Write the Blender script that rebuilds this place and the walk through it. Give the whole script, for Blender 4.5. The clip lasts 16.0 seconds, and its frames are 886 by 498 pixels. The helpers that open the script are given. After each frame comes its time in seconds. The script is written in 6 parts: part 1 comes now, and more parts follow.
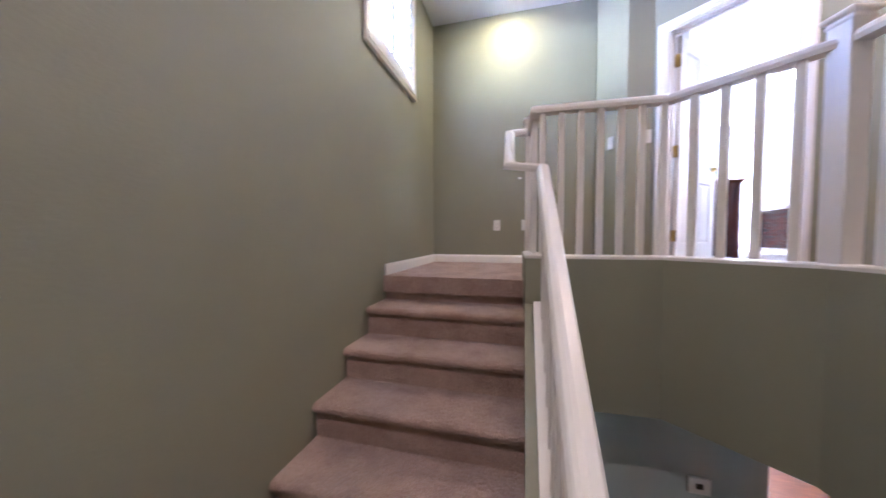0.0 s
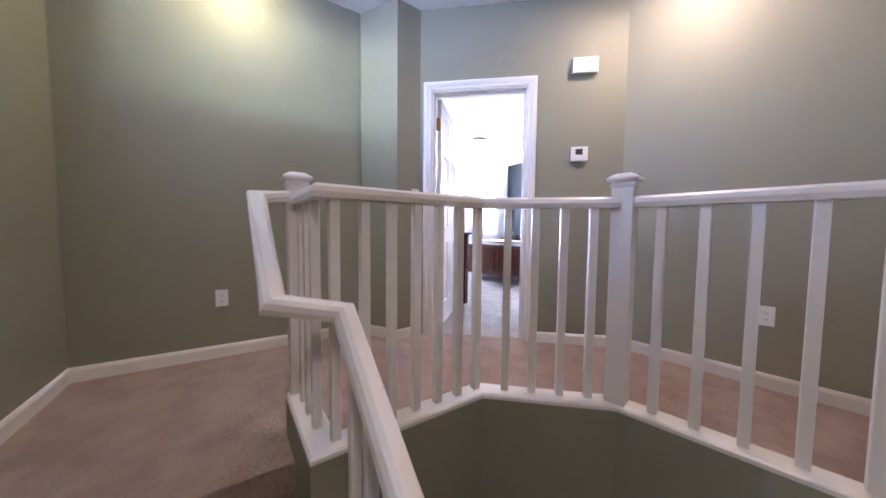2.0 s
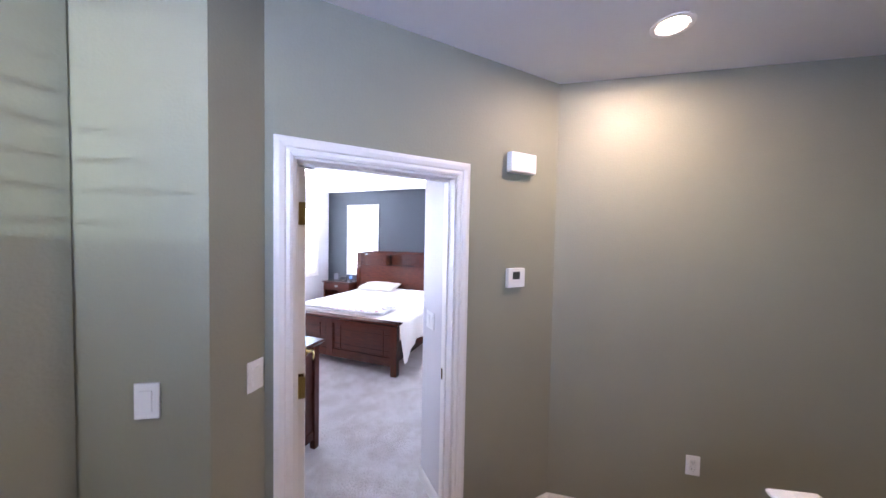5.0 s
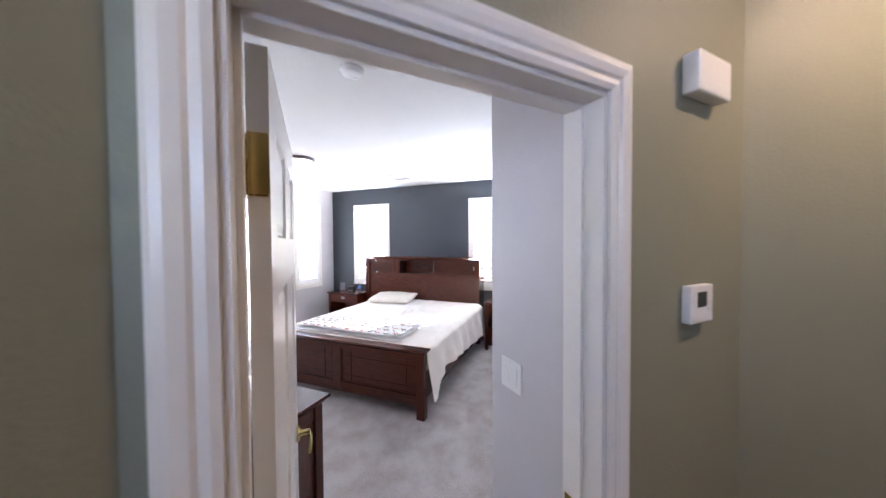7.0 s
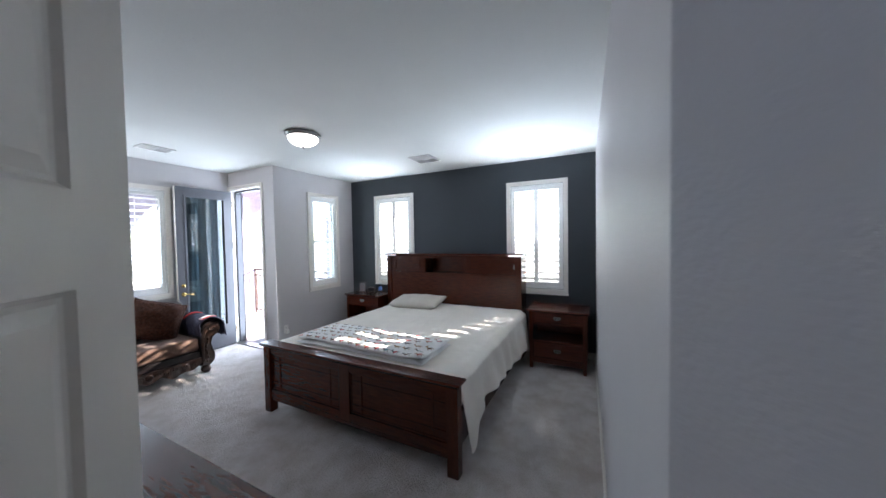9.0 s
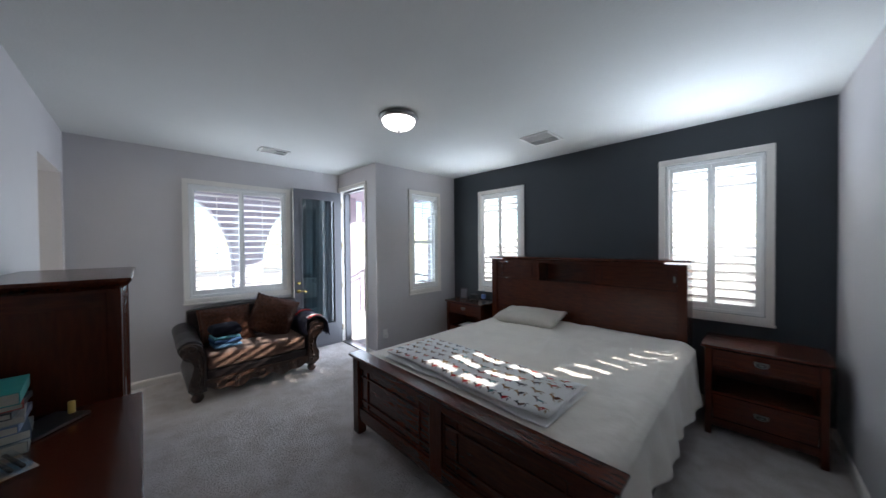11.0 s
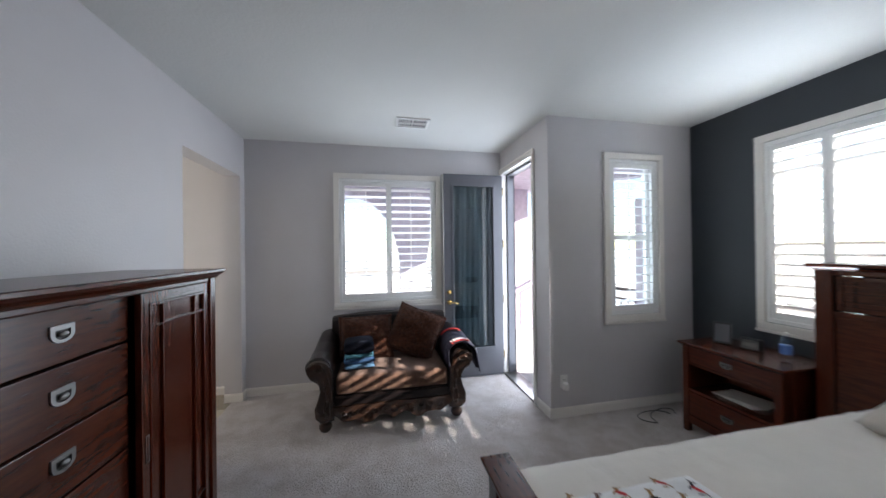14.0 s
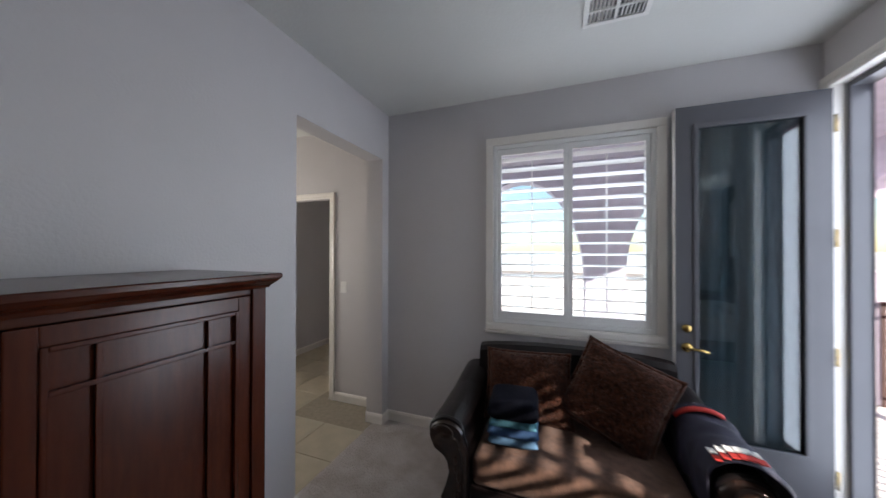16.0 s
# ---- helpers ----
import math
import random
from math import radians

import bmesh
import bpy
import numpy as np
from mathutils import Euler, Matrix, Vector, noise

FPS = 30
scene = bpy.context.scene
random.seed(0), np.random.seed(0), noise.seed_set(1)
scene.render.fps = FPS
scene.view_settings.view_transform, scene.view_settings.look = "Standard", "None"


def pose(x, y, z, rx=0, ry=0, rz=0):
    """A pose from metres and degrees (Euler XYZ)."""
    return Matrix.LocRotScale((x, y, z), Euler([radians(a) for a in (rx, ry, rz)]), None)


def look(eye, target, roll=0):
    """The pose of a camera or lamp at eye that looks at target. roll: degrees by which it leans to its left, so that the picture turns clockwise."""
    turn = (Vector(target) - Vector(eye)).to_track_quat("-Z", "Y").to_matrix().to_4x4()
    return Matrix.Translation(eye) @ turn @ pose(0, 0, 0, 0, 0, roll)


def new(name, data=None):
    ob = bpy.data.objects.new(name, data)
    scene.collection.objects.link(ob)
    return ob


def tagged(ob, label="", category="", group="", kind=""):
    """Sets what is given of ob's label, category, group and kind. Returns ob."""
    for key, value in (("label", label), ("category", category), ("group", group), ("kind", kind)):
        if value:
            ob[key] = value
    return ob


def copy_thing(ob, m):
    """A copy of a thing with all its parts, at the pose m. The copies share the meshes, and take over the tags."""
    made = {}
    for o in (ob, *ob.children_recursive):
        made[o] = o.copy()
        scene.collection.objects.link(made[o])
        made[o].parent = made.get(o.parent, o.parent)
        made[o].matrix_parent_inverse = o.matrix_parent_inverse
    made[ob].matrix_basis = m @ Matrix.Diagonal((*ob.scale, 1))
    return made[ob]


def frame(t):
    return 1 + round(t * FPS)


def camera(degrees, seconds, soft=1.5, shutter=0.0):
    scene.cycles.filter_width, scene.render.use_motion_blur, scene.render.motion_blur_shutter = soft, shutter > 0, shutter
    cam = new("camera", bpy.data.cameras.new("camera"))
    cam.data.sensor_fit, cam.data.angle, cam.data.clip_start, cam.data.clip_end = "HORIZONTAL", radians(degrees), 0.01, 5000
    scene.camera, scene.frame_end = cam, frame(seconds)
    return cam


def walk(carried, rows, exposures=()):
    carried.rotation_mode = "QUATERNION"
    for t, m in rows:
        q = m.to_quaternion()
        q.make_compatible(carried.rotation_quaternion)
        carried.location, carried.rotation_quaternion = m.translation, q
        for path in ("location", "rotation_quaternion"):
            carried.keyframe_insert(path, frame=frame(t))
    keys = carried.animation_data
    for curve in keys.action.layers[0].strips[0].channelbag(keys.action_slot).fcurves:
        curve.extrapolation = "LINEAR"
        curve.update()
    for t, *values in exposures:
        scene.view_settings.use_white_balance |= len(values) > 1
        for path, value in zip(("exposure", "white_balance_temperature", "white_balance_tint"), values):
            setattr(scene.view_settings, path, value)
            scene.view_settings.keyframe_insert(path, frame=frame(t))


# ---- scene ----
cam = camera(110.4, 16.0, shutter=0.4)
PATH = [
    (0, (0.718, 0.141, 0.291), (0.220, 2.076, 0.21), -0.1),
    (0.5, (0.594, 0.319, 0.399), (0.684, 2.315, 0.295), 0.4),
    (1, (0.524, 0.557, 0.536), (1.011, 2.494, 0.428), 0.3),
    (1.5, (0.55, 0.784, 0.719), (1.399, 2.591, 0.611), 0.5),
    (2, (0.581, 0.996, 0.89), (1.666, 2.672, 0.776), 0.6),
    (2.5, (0.579, 1.215, 1.008), (1.873, 2.736, 0.908), 0.7),
    (3, (0.66, 1.41, 1.181), (2.075, 2.82, 1.077), 0.7),
    (3.5, (0.698, 1.614, 1.356), (2.251, 2.869, 1.24), 0.7),
    (4, (0.795, 1.795, 1.519), (2.49, 2.85, 1.404), 1.0),
    (4.2, (0.821, 1.885, 1.575), (2.569, 2.85, 1.466), 1.2),
    (6.3, (1.356, 2.652, 1.761), (3.268, 3.237, 1.726), 0.3),
    (6.5, (1.439, 2.709, 1.75), (3.337, 3.337, 1.695), -0.3),
    (7, (1.646, 2.819, 1.682), (3.506, 3.552, 1.634), -0.4),
    (7.5, (1.842, 2.889, 1.654), (3.669, 3.701, 1.619), -0.6),
    (8, (2.041, 2.956, 1.626), (3.86, 3.786, 1.59), -0.7),
    (8.2, (2.119, 2.998, 1.624), (3.939, 3.826, 1.583), -0.9),
    (10.3, (2.738, 3.486, 1.627), (4.337, 4.687, 1.573), -0.6),
    (10.5, (2.805, 3.52, 1.607), (4.354, 4.784, 1.566), -0.6),
    (11, (2.942, 3.654, 1.582), (4.34, 5.083, 1.555), -0.5),
    (11.5, (3.076, 3.815, 1.576), (4.332, 5.371, 1.552), -0.5),
    (12, (3.247, 3.982, 1.57), (4.386, 5.626, 1.544), -0.7),
    (12.5, (3.429, 4.144, 1.548), (4.427, 5.877, 1.535), -0.9),
    (13, (3.565, 4.355, 1.522), (4.405, 6.17, 1.516), -0.8),
    (13.5, (3.677, 4.581, 1.527), (4.333, 6.47, 1.524), -0.7),
    (14, (3.781, 4.861, 1.528), (4.192, 6.819, 1.536), -0.7),
    (14.5, (3.838, 5.141, 1.514), (3.985, 7.136, 1.525), -0.5),
    (15, (3.867, 5.443, 1.516), (3.751, 7.44, 1.542), -0.3),
    (15.5, (3.865, 5.763, 1.514), (3.457, 7.721, 1.534), -0.0),
    (16, (3.823, 6.047, 1.519), (3.132, 7.924, 1.53), 0.1),
]
walk(cam, [(t, look(eye, target, roll)) for t, eye, target, roll in PATH],
     exposures=[(0.0, 6.05, 5430, 28), (0.7, 5.8, 5500, 28), (2.0, 5.45, 5610, 27), (4.2, 5.35, 5660, 27), (6.5, 4.78, 6110, 26), (7.0, 4.48, 6310, 22), (7.5, 4.3, 6150, 18), (8.2, 3.77, 6100, 14), (10.3, 2.25, 6150, 12), (12.5, 2.2, 6300, 14), (14.0, 2.35, 6400, 14), (16.0, 1.81, 6550, 16)])

# ---------------- world and lights ----------------
SUN_DIR = Vector((0.92, -0.39, 0.425)).normalized()
world = bpy.data.worlds.new("world")
scene.world = world
world.use_nodes = True
wn = world.node_tree
sky = wn.nodes.new("ShaderNodeTexSky")
sky.sky_type, sky.sun_disc = "NISHITA", False
sky.sun_elevation = math.asin(SUN_DIR.z)
sky.dust_density = 0.3
sky.sun_rotation = math.atan2(SUN_DIR.x, SUN_DIR.y)
wn.links.new(sky.outputs[0], wn.nodes["Background"].inputs["Color"])
wn.nodes["Background"].inputs["Strength"].default_value = 0.08


def lamp(name, kind, m, energy, color=(1, 1, 1), **more):
    data = bpy.data.lights.new(name, kind)
    data.energy, data.color = energy, color
    ob = new(name, data)
    ob.matrix_world = m
    return ob, data


sun, sun_data = lamp("sun", "SUN", look(SUN_DIR * 30, (0, 0, 0)), 5.0, (1.0, 0.93, 0.82))
sun_data.angle = radians(0.6)


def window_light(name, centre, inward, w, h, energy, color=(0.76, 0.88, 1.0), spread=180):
    """Area lamp: sky light in a window's opening, outside its shutters, or an added strip."""
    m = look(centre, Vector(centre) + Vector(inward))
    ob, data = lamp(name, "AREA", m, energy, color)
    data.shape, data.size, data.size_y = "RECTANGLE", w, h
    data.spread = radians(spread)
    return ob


window_light("sky_light_window_1", (3.9, 8.64, 1.65), (0, -1, -0.3), 1.0, 1.25, 3.8)
window_light("sky_light_window_2", (7.02, 6.42, 1.65), (-1, 0, 1.9), 0.6, 1.3, 3.6, spread=105)
window_light("sky_light_window_3", (7.02, 3.97, 1.65), (-1, 0, 1.9), 0.6, 1.3, 5.6, spread=105)
window_light("sky_light_window_4", (6.19, 7.53, 1.65), (0, -1, 0), 0.45, 1.3, 1.3)
window_light("sky_light_door", (5.43, 8.07, 1.25), (-1, 0, 0), 0.66, 2.3, 6.2)
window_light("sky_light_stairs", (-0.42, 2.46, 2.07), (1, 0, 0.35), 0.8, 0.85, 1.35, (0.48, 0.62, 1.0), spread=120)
# thin unseen lamp far outside, added to throw louver bands on the landing
window_light("added_louver_band_lamp", (-12.4, -15.0, 2.05), (1, 0.9, 0.0), 22.0, 0.16, 330, (0.76, 1.0, 0.86))
# warm lamp in an unseen opening, added to brighten the bathroom passage
window_light("added_light_bath", (0.24, 8.0, 1.6), (1, 0, 0), 0.7, 1.1, 5, (1.0, 0.95, 0.80))
# lamp in an unseen opening, both added to light the lower storey
window_light("added_light_lower", (4.0, 6.08, -1.35), (0, -1, 0), 1.9, 1.0, 0.2)

# ---------------- materials ----------------
def material(name, color, rough=0.6, metal=0.0, vary=0.06, scale=6.0, bump=0.0, bump_scale=200.0, detail=4.0, color2=None, stretch=(1, 1, 1), spec=0.5, coat=0.0, sheen=0.0, rand=0.0):
    """A principled surface with a slow colour drift, a fine grain and fine relief, in metres."""
    m = bpy.data.materials.new(name)
    m.use_nodes = True
    nt = m.node_tree
    b = nt.nodes["Principled BSDF"]
    b.inputs["Roughness"].default_value, b.inputs["Metallic"].default_value = rough, metal
    b.inputs["Specular IOR Level"].default_value = spec
    b.inputs["Coat Weight"].default_value = coat
    b.inputs["Coat Roughness"].default_value = 0.25
    if sheen:
        b.inputs["Sheen Weight"].default_value = sheen
    tc = nt.nodes.new("ShaderNodeTexCoord")
    mp = nt.nodes.new("ShaderNodeMapping")
    mp.inputs["Scale"].default_value = stretch
    nt.links.new(tc.outputs["Object"], mp.inputs["Vector"])
    n1 = nt.nodes.new("ShaderNodeTexNoise")
    n1.inputs["Scale"].default_value, n1.inputs["Detail"].default_value = scale, detail
    nt.links.new(mp.outputs[0], n1.inputs["Vector"])
    ramp = nt.nodes.new("ShaderNodeValToRGB")
    c1 = Vector(color)
    c2 = Vector(color2) if color2 else c1 * (1 - vary * 2.2)
    ramp.color_ramp.elements[0].position, ramp.color_ramp.elements[1].position = 0.32, 0.68
    ramp.color_ramp.elements[0].color = (*c2, 1)
    ramp.color_ramp.elements[1].color = (*c1, 1)
    nt.links.new(n1.outputs["Fac"], ramp.inputs["Fac"])
    out = ramp.outputs["Color"]
    if rand:
        info = nt.nodes.new("ShaderNodeObjectInfo")
        hsv = nt.nodes.new("ShaderNodeHueSaturation")
        mr = nt.nodes.new("ShaderNodeMapRange")
        mr.inputs["To Min"].default_value, mr.inputs["To Max"].default_value = 1 - rand, 1 + rand
        nt.links.new(info.outputs["Random"], mr.inputs["Value"])
        nt.links.new(mr.outputs[0], hsv.inputs["Value"])
        nt.links.new(out, hsv.inputs["Color"])
        out = hsv.outputs[0]
    nt.links.new(out, b.inputs["Base Color"])
    if bump:
        n2 = nt.nodes.new("ShaderNodeTexNoise")
        n2.inputs["Scale"].default_value, n2.inputs["Detail"].default_value = bump_scale, 3.0
        nt.links.new(mp.outputs[0], n2.inputs["Vector"])
        bp = nt.nodes.new("ShaderNodeBump")
        bp.inputs["Strength"].default_value, bp.inputs["Distance"].default_value = bump, 0.01
        nt.links.new(n2.outputs["Fac"], bp.inputs["Height"])
        nt.links.new(bp.outputs[0], b.inputs["Normal"])
    return m


def glass_material(name, tint=(0.9, 0.95, 0.95), face=0.05):
    """Clear pane: let through, mirrored a little face on and more at a slant."""
    m = bpy.data.materials.new(name)
    m.use_nodes = True
    nt = m.node_tree
    nt.nodes.remove(nt.nodes["Principled BSDF"])
    tr, gl, mx, lw, pw, mr = (nt.nodes.new(k) for k in ("ShaderNodeBsdfTransparent", "ShaderNodeBsdfGlossy", "ShaderNodeMixShader", "ShaderNodeLayerWeight", "ShaderNodeMath", "ShaderNodeMapRange"))
    tr.inputs["Color"].default_value = (*tint, 1)
    gl.inputs["Roughness"].default_value = 0.02
    lw.inputs["Blend"].default_value = 0.5
    pw.operation = "POWER"
    pw.inputs[1].default_value = 4.0
    mr.inputs["To Min"].default_value, mr.inputs["To Max"].default_value = face, 0.9
    nt.links.new(lw.outputs["Facing"], pw.inputs[0])
    nt.links.new(pw.outputs[0], mr.inputs["Value"])
    nt.links.new(mr.outputs[0], mx.inputs["Fac"])
    nt.links.new(tr.outputs[0], mx.inputs[1])
    nt.links.new(gl.outputs[0], mx.inputs[2])
    nt.links.new(mx.outputs[0], nt.nodes["Material Output"].inputs["Surface"])
    return m


def glow_material(name, color, strength, base=(0.9, 0.9, 0.88)):
    m = material(name, base, 0.35, vary=0.0)
    b = m.node_tree.nodes["Principled BSDF"]
    b.inputs["Emission Color"].default_value = (*color, 1)
    b.inputs["Emission Strength"].default_value = strength
    return m


def carpet_material(name, light, dark, stain):
    """Cut pile: tuft grain, brushed patches and faint stains, with deep relief."""
    m = material(name, light, 0.95, vary=0.1, scale=170.0, bump=1.0, bump_scale=330.0, detail=6.0, color2=dark, spec=0.1, sheen=0.3)
    nt = m.node_tree
    b = nt.nodes["Principled BSDF"]
    src = b.inputs["Base Color"].links[0].from_socket
    tc = nt.nodes.new("ShaderNodeTexCoord")
    n = nt.nodes.new("ShaderNodeTexNoise")
    n.inputs["Scale"].default_value, n.inputs["Detail"].default_value = 5.0, 6.0
    n.inputs["Roughness"].default_value = 0.65
    nt.links.new(tc.outputs["Object"], n.inputs["Vector"])
    r = nt.nodes.new("ShaderNodeValToRGB")
    r.color_ramp.elements[0].position, r.color_ramp.elements[1].position = 0.36, 0.6
    r.color_ramp.elements[0].color = (*stain, 1)
    r.color_ramp.elements[1].color = (1, 1, 1, 1)
    nt.links.new(n.outputs["Fac"], r.inputs["Fac"])
    mx = nt.nodes.new("ShaderNodeMix")
    mx.data_type, mx.blend_type = "RGBA", "MULTIPLY"
    mx.inputs["Factor"].default_value = 1.0
    nt.links.new(src, mx.inputs["A"])
    nt.links.new(r.outputs["Color"], mx.inputs["B"])
    nt.links.new(mx.outputs["Result"], b.inputs["Base Color"])
    bump = [k for k in nt.nodes if k.type == "BUMP"][0]
    n3 = nt.nodes.new("ShaderNodeTexNoise")
    n3.inputs["Scale"].default_value, n3.inputs["Detail"].default_value = 60.0, 4.0
    nt.links.new(tc.outputs["Object"], n3.inputs["Vector"])
    b2 = nt.nodes.new("ShaderNodeBump")
    b2.inputs["Strength"].default_value, b2.inputs["Distance"].default_value = 0.7, 0.022
    nt.links.new(n3.outputs["Fac"], b2.inputs["Height"])
    nt.links.new(bump.outputs[0], b2.inputs["Normal"])
    nt.links.new(b2.outputs[0], b.inputs["Normal"])
    return m


OLIVE = material("olive_wall_paint", (0.262, 0.258, 0.186), 0.55, vary=0.02, scale=3, bump=0.12, bump_scale=90)
WHITE_WALL = material("white_wall_paint", (0.56, 0.54, 0.55), 0.5, vary=0.015, scale=3, bump=0.15, bump_scale=80)
SLATE = material("slate_wall_paint", (0.033, 0.041, 0.050), 0.55, vary=0.03, scale=3, bump=0.12, bump_scale=80)
CEILING = material("ceiling_paint", (0.66, 0.66, 0.635), 0.8, vary=0.012, scale=3, bump=0.15, bump_scale=60)
TRIM = material("white_trim_paint", (0.77, 0.735, 0.69), 0.33, vary=0.006, scale=3, bump=0.02, bump_scale=120)
SHUTTER = material("shutter_paint", (0.82, 0.82, 0.81), 0.3, vary=0.01, scale=8)
CARPET = carpet_material("greige_carpet", (0.80, 0.735, 0.71), (0.52, 0.47, 0.45), (0.78, 0.74, 0.70))
CARPET_PINK = carpet_material("rose_beige_carpet", (0.64, 0.45, 0.365), (0.44, 0.30, 0.24), (0.74, 0.70, 0.68))
WOOD = material("mahogany_wood", (0.090, 0.018, 0.007), 0.23, vary=0.2, scale=9, bump=0.05, bump_scale=40, color2=(0.050, 0.010, 0.005), stretch=(1, 7, 7), coat=0.12, spec=0.4)
WOOD_UP = material("mahogany_wood_upright", (0.082, 0.016, 0.006), 0.23, vary=0.2, scale=9, bump=0.02, bump_scale=40, color2=(0.060, 0.012, 0.005), stretch=(7, 7, 1), coat=0.12, spec=0.4)
WOOD_Y = material("mahogany_wood_lengthwise", (0.085, 0.017, 0.006), 0.23, vary=0.2, scale=9, bump=0.05, bump_scale=40, color2=(0.046, 0.009, 0.004), stretch=(7, 1, 7), coat=0.12, spec=0.4)
# mahogany darkened for the shade inside the chest and dresser
WOOD_SHADED = material("wood_recess_shade", (0.030, 0.010, 0.007), 0.5, vary=0.2, scale=9)
METAL = material("brushed_nickel", (0.27, 0.265, 0.26), 0.36, 1.0, vary=0.08, scale=30)
BRASS = material("polished_brass", (0.55, 0.39, 0.14), 0.22, 1.0, vary=0.08, scale=20)
PLASTIC = material("white_plastic", (0.78, 0.77, 0.75), 0.35, vary=0.01)
DARK_PLASTIC = material("black_plastic", (0.02, 0.02, 0.022), 0.35, vary=0.02)
SHEET = material("cream_cotton_sheet", (0.78, 0.725, 0.655), 0.85, vary=0.03, scale=5, bump=0.8, bump_scale=9, sheen=0.2)
# nickel darkened for the shade in the pull's dish
PULL_SHADE = material("nickel_dish_shade", (0.07, 0.068, 0.066), 0.4, 1.0, vary=0.08)
GLASS = glass_material("clear_glass")
GREY_DOOR = material("grey_door_paint", (0.095, 0.095, 0.107), 0.4, vary=0.04, scale=5, bump=0.05)
STUCCO = material("mauve_stucco", (0.67, 0.60, 0.69), 0.9, vary=0.08, scale=12, bump=0.6, bump_scale=60)
CONCRETE = material("pale_deck_coating", (0.62, 0.60, 0.58), 0.8, vary=0.06, scale=6, bump=0.3, bump_scale=120)
LEATHER = material("espresso_leather", (0.012, 0.008, 0.008), 0.34, vary=0.15, scale=14, bump=0.1, bump_scale=120, spec=0.35)

# ---------------- mesh helpers ----------------
def mesh_of(name, bm, mats, smooth=False):
    me = bpy.data.meshes.new(name)
    bmesh.ops.recalc_face_normals(bm, faces=bm.faces)
    bm.to_mesh(me)
    bm.free()
    for m in (mats if isinstance(mats, (list, tuple)) else [mats]):
        me.materials.append(m)
    if smooth:
        for p in me.polygons:
            p.use_smooth = True
    return me


def part(name, bm, mat, parent=None, label="", m=None, smooth=False, kind=""):
    ob = new(name, mesh_of(name, bm, mat, smooth))
    if parent is not None:
        ob.parent = parent
    if m is not None:
        ob.matrix_basis = m
    return tagged(ob, label, kind=kind)


def thing(name, m, label, category, group="", kind=""):
    ob = new(name)
    ob.empty_display_size = 0.1
    ob.matrix_basis = m
    return tagged(ob, label, category, group, kind)


def structure(name, bm, mat, label, category="wall"):
    return tagged(part(name, bm, mat), label, category, kind="structure")


def box(bm, x0, x1, y0, y1, z0, z1, bevel=0.0, mat=0, seg=2):
    vs = [bm.verts.new(p) for p in ((x0, y0, z0), (x1, y0, z0), (x1, y1, z0), (x0, y1, z0), (x0, y0, z1), (x1, y0, z1), (x1, y1, z1), (x0, y1, z1))]
    fs = [bm.faces.new([vs[i] for i in q]) for q in ((0, 3, 2, 1), (4, 5, 6, 7), (0, 1, 5, 4), (1, 2, 6, 5), (2, 3, 7, 6), (3, 0, 4, 7))]
    for f in fs:
        f.material_index = mat
    if bevel:
        es = list({e for f in fs for e in f.edges})
        r = bmesh.ops.bevel(bm, geom=es, offset=bevel, segments=seg, affect="EDGES", profile=0.6)
        for f in r["faces"]:
            f.material_index = mat
    return bm


def boxes(*rows, bevel=0.0):
    bm = bmesh.new()
    for r in rows:
        box(bm, *r, bevel=bevel)
    return bm


def prism(bm, pts, z0, z1, mat=0):
    """An upright prism on a plan polygon."""
    lo = [bm.verts.new((x, y, z0)) for x, y in pts]
    hi = [bm.verts.new((x, y, z1)) for x, y in pts]
    n = len(pts)
    fs = [bm.faces.new(lo[::-1]), bm.faces.new(hi)]
    fs += [bm.faces.new((lo[i], lo[(i + 1) % n], hi[(i + 1) % n], hi[i])) for i in range(n)]
    for f in fs:
        f.material_index = mat
    return fs


def lathe(bm, profile, steps=24, centre=(0, 0, 0), mat=0, m=None):
    """Rows of (radius, height) turned about z."""
    c = Vector(centre)
    rings = []
    for r, z in profile:
        row = []
        for k in range(steps):
            a = 2 * math.pi * k / steps
            p = Vector((r * math.cos(a), r * math.sin(a), z))
            row.append(bm.verts.new((m @ p if m else p) + c))
        rings.append(row)
    for a, b in zip(rings, rings[1:]):
        for k in range(steps):
            bm.faces.new((a[k], a[(k + 1) % steps], b[(k + 1) % steps], b[k])).material_index = mat
    bm.faces.new(rings[0][::-1]).material_index = mat
    bm.faces.new(rings[-1]).material_index = mat
    return bm


def rod(bm, a, b, r, steps=10, mat=0):
    a, b = Vector(a), Vector(b)
    q = (b - a).to_track_quat("Z", "Y").to_matrix().to_4x4()
    return lathe(bm, [(r, 0), (r, (b - a).length)], steps, a, mat, q)


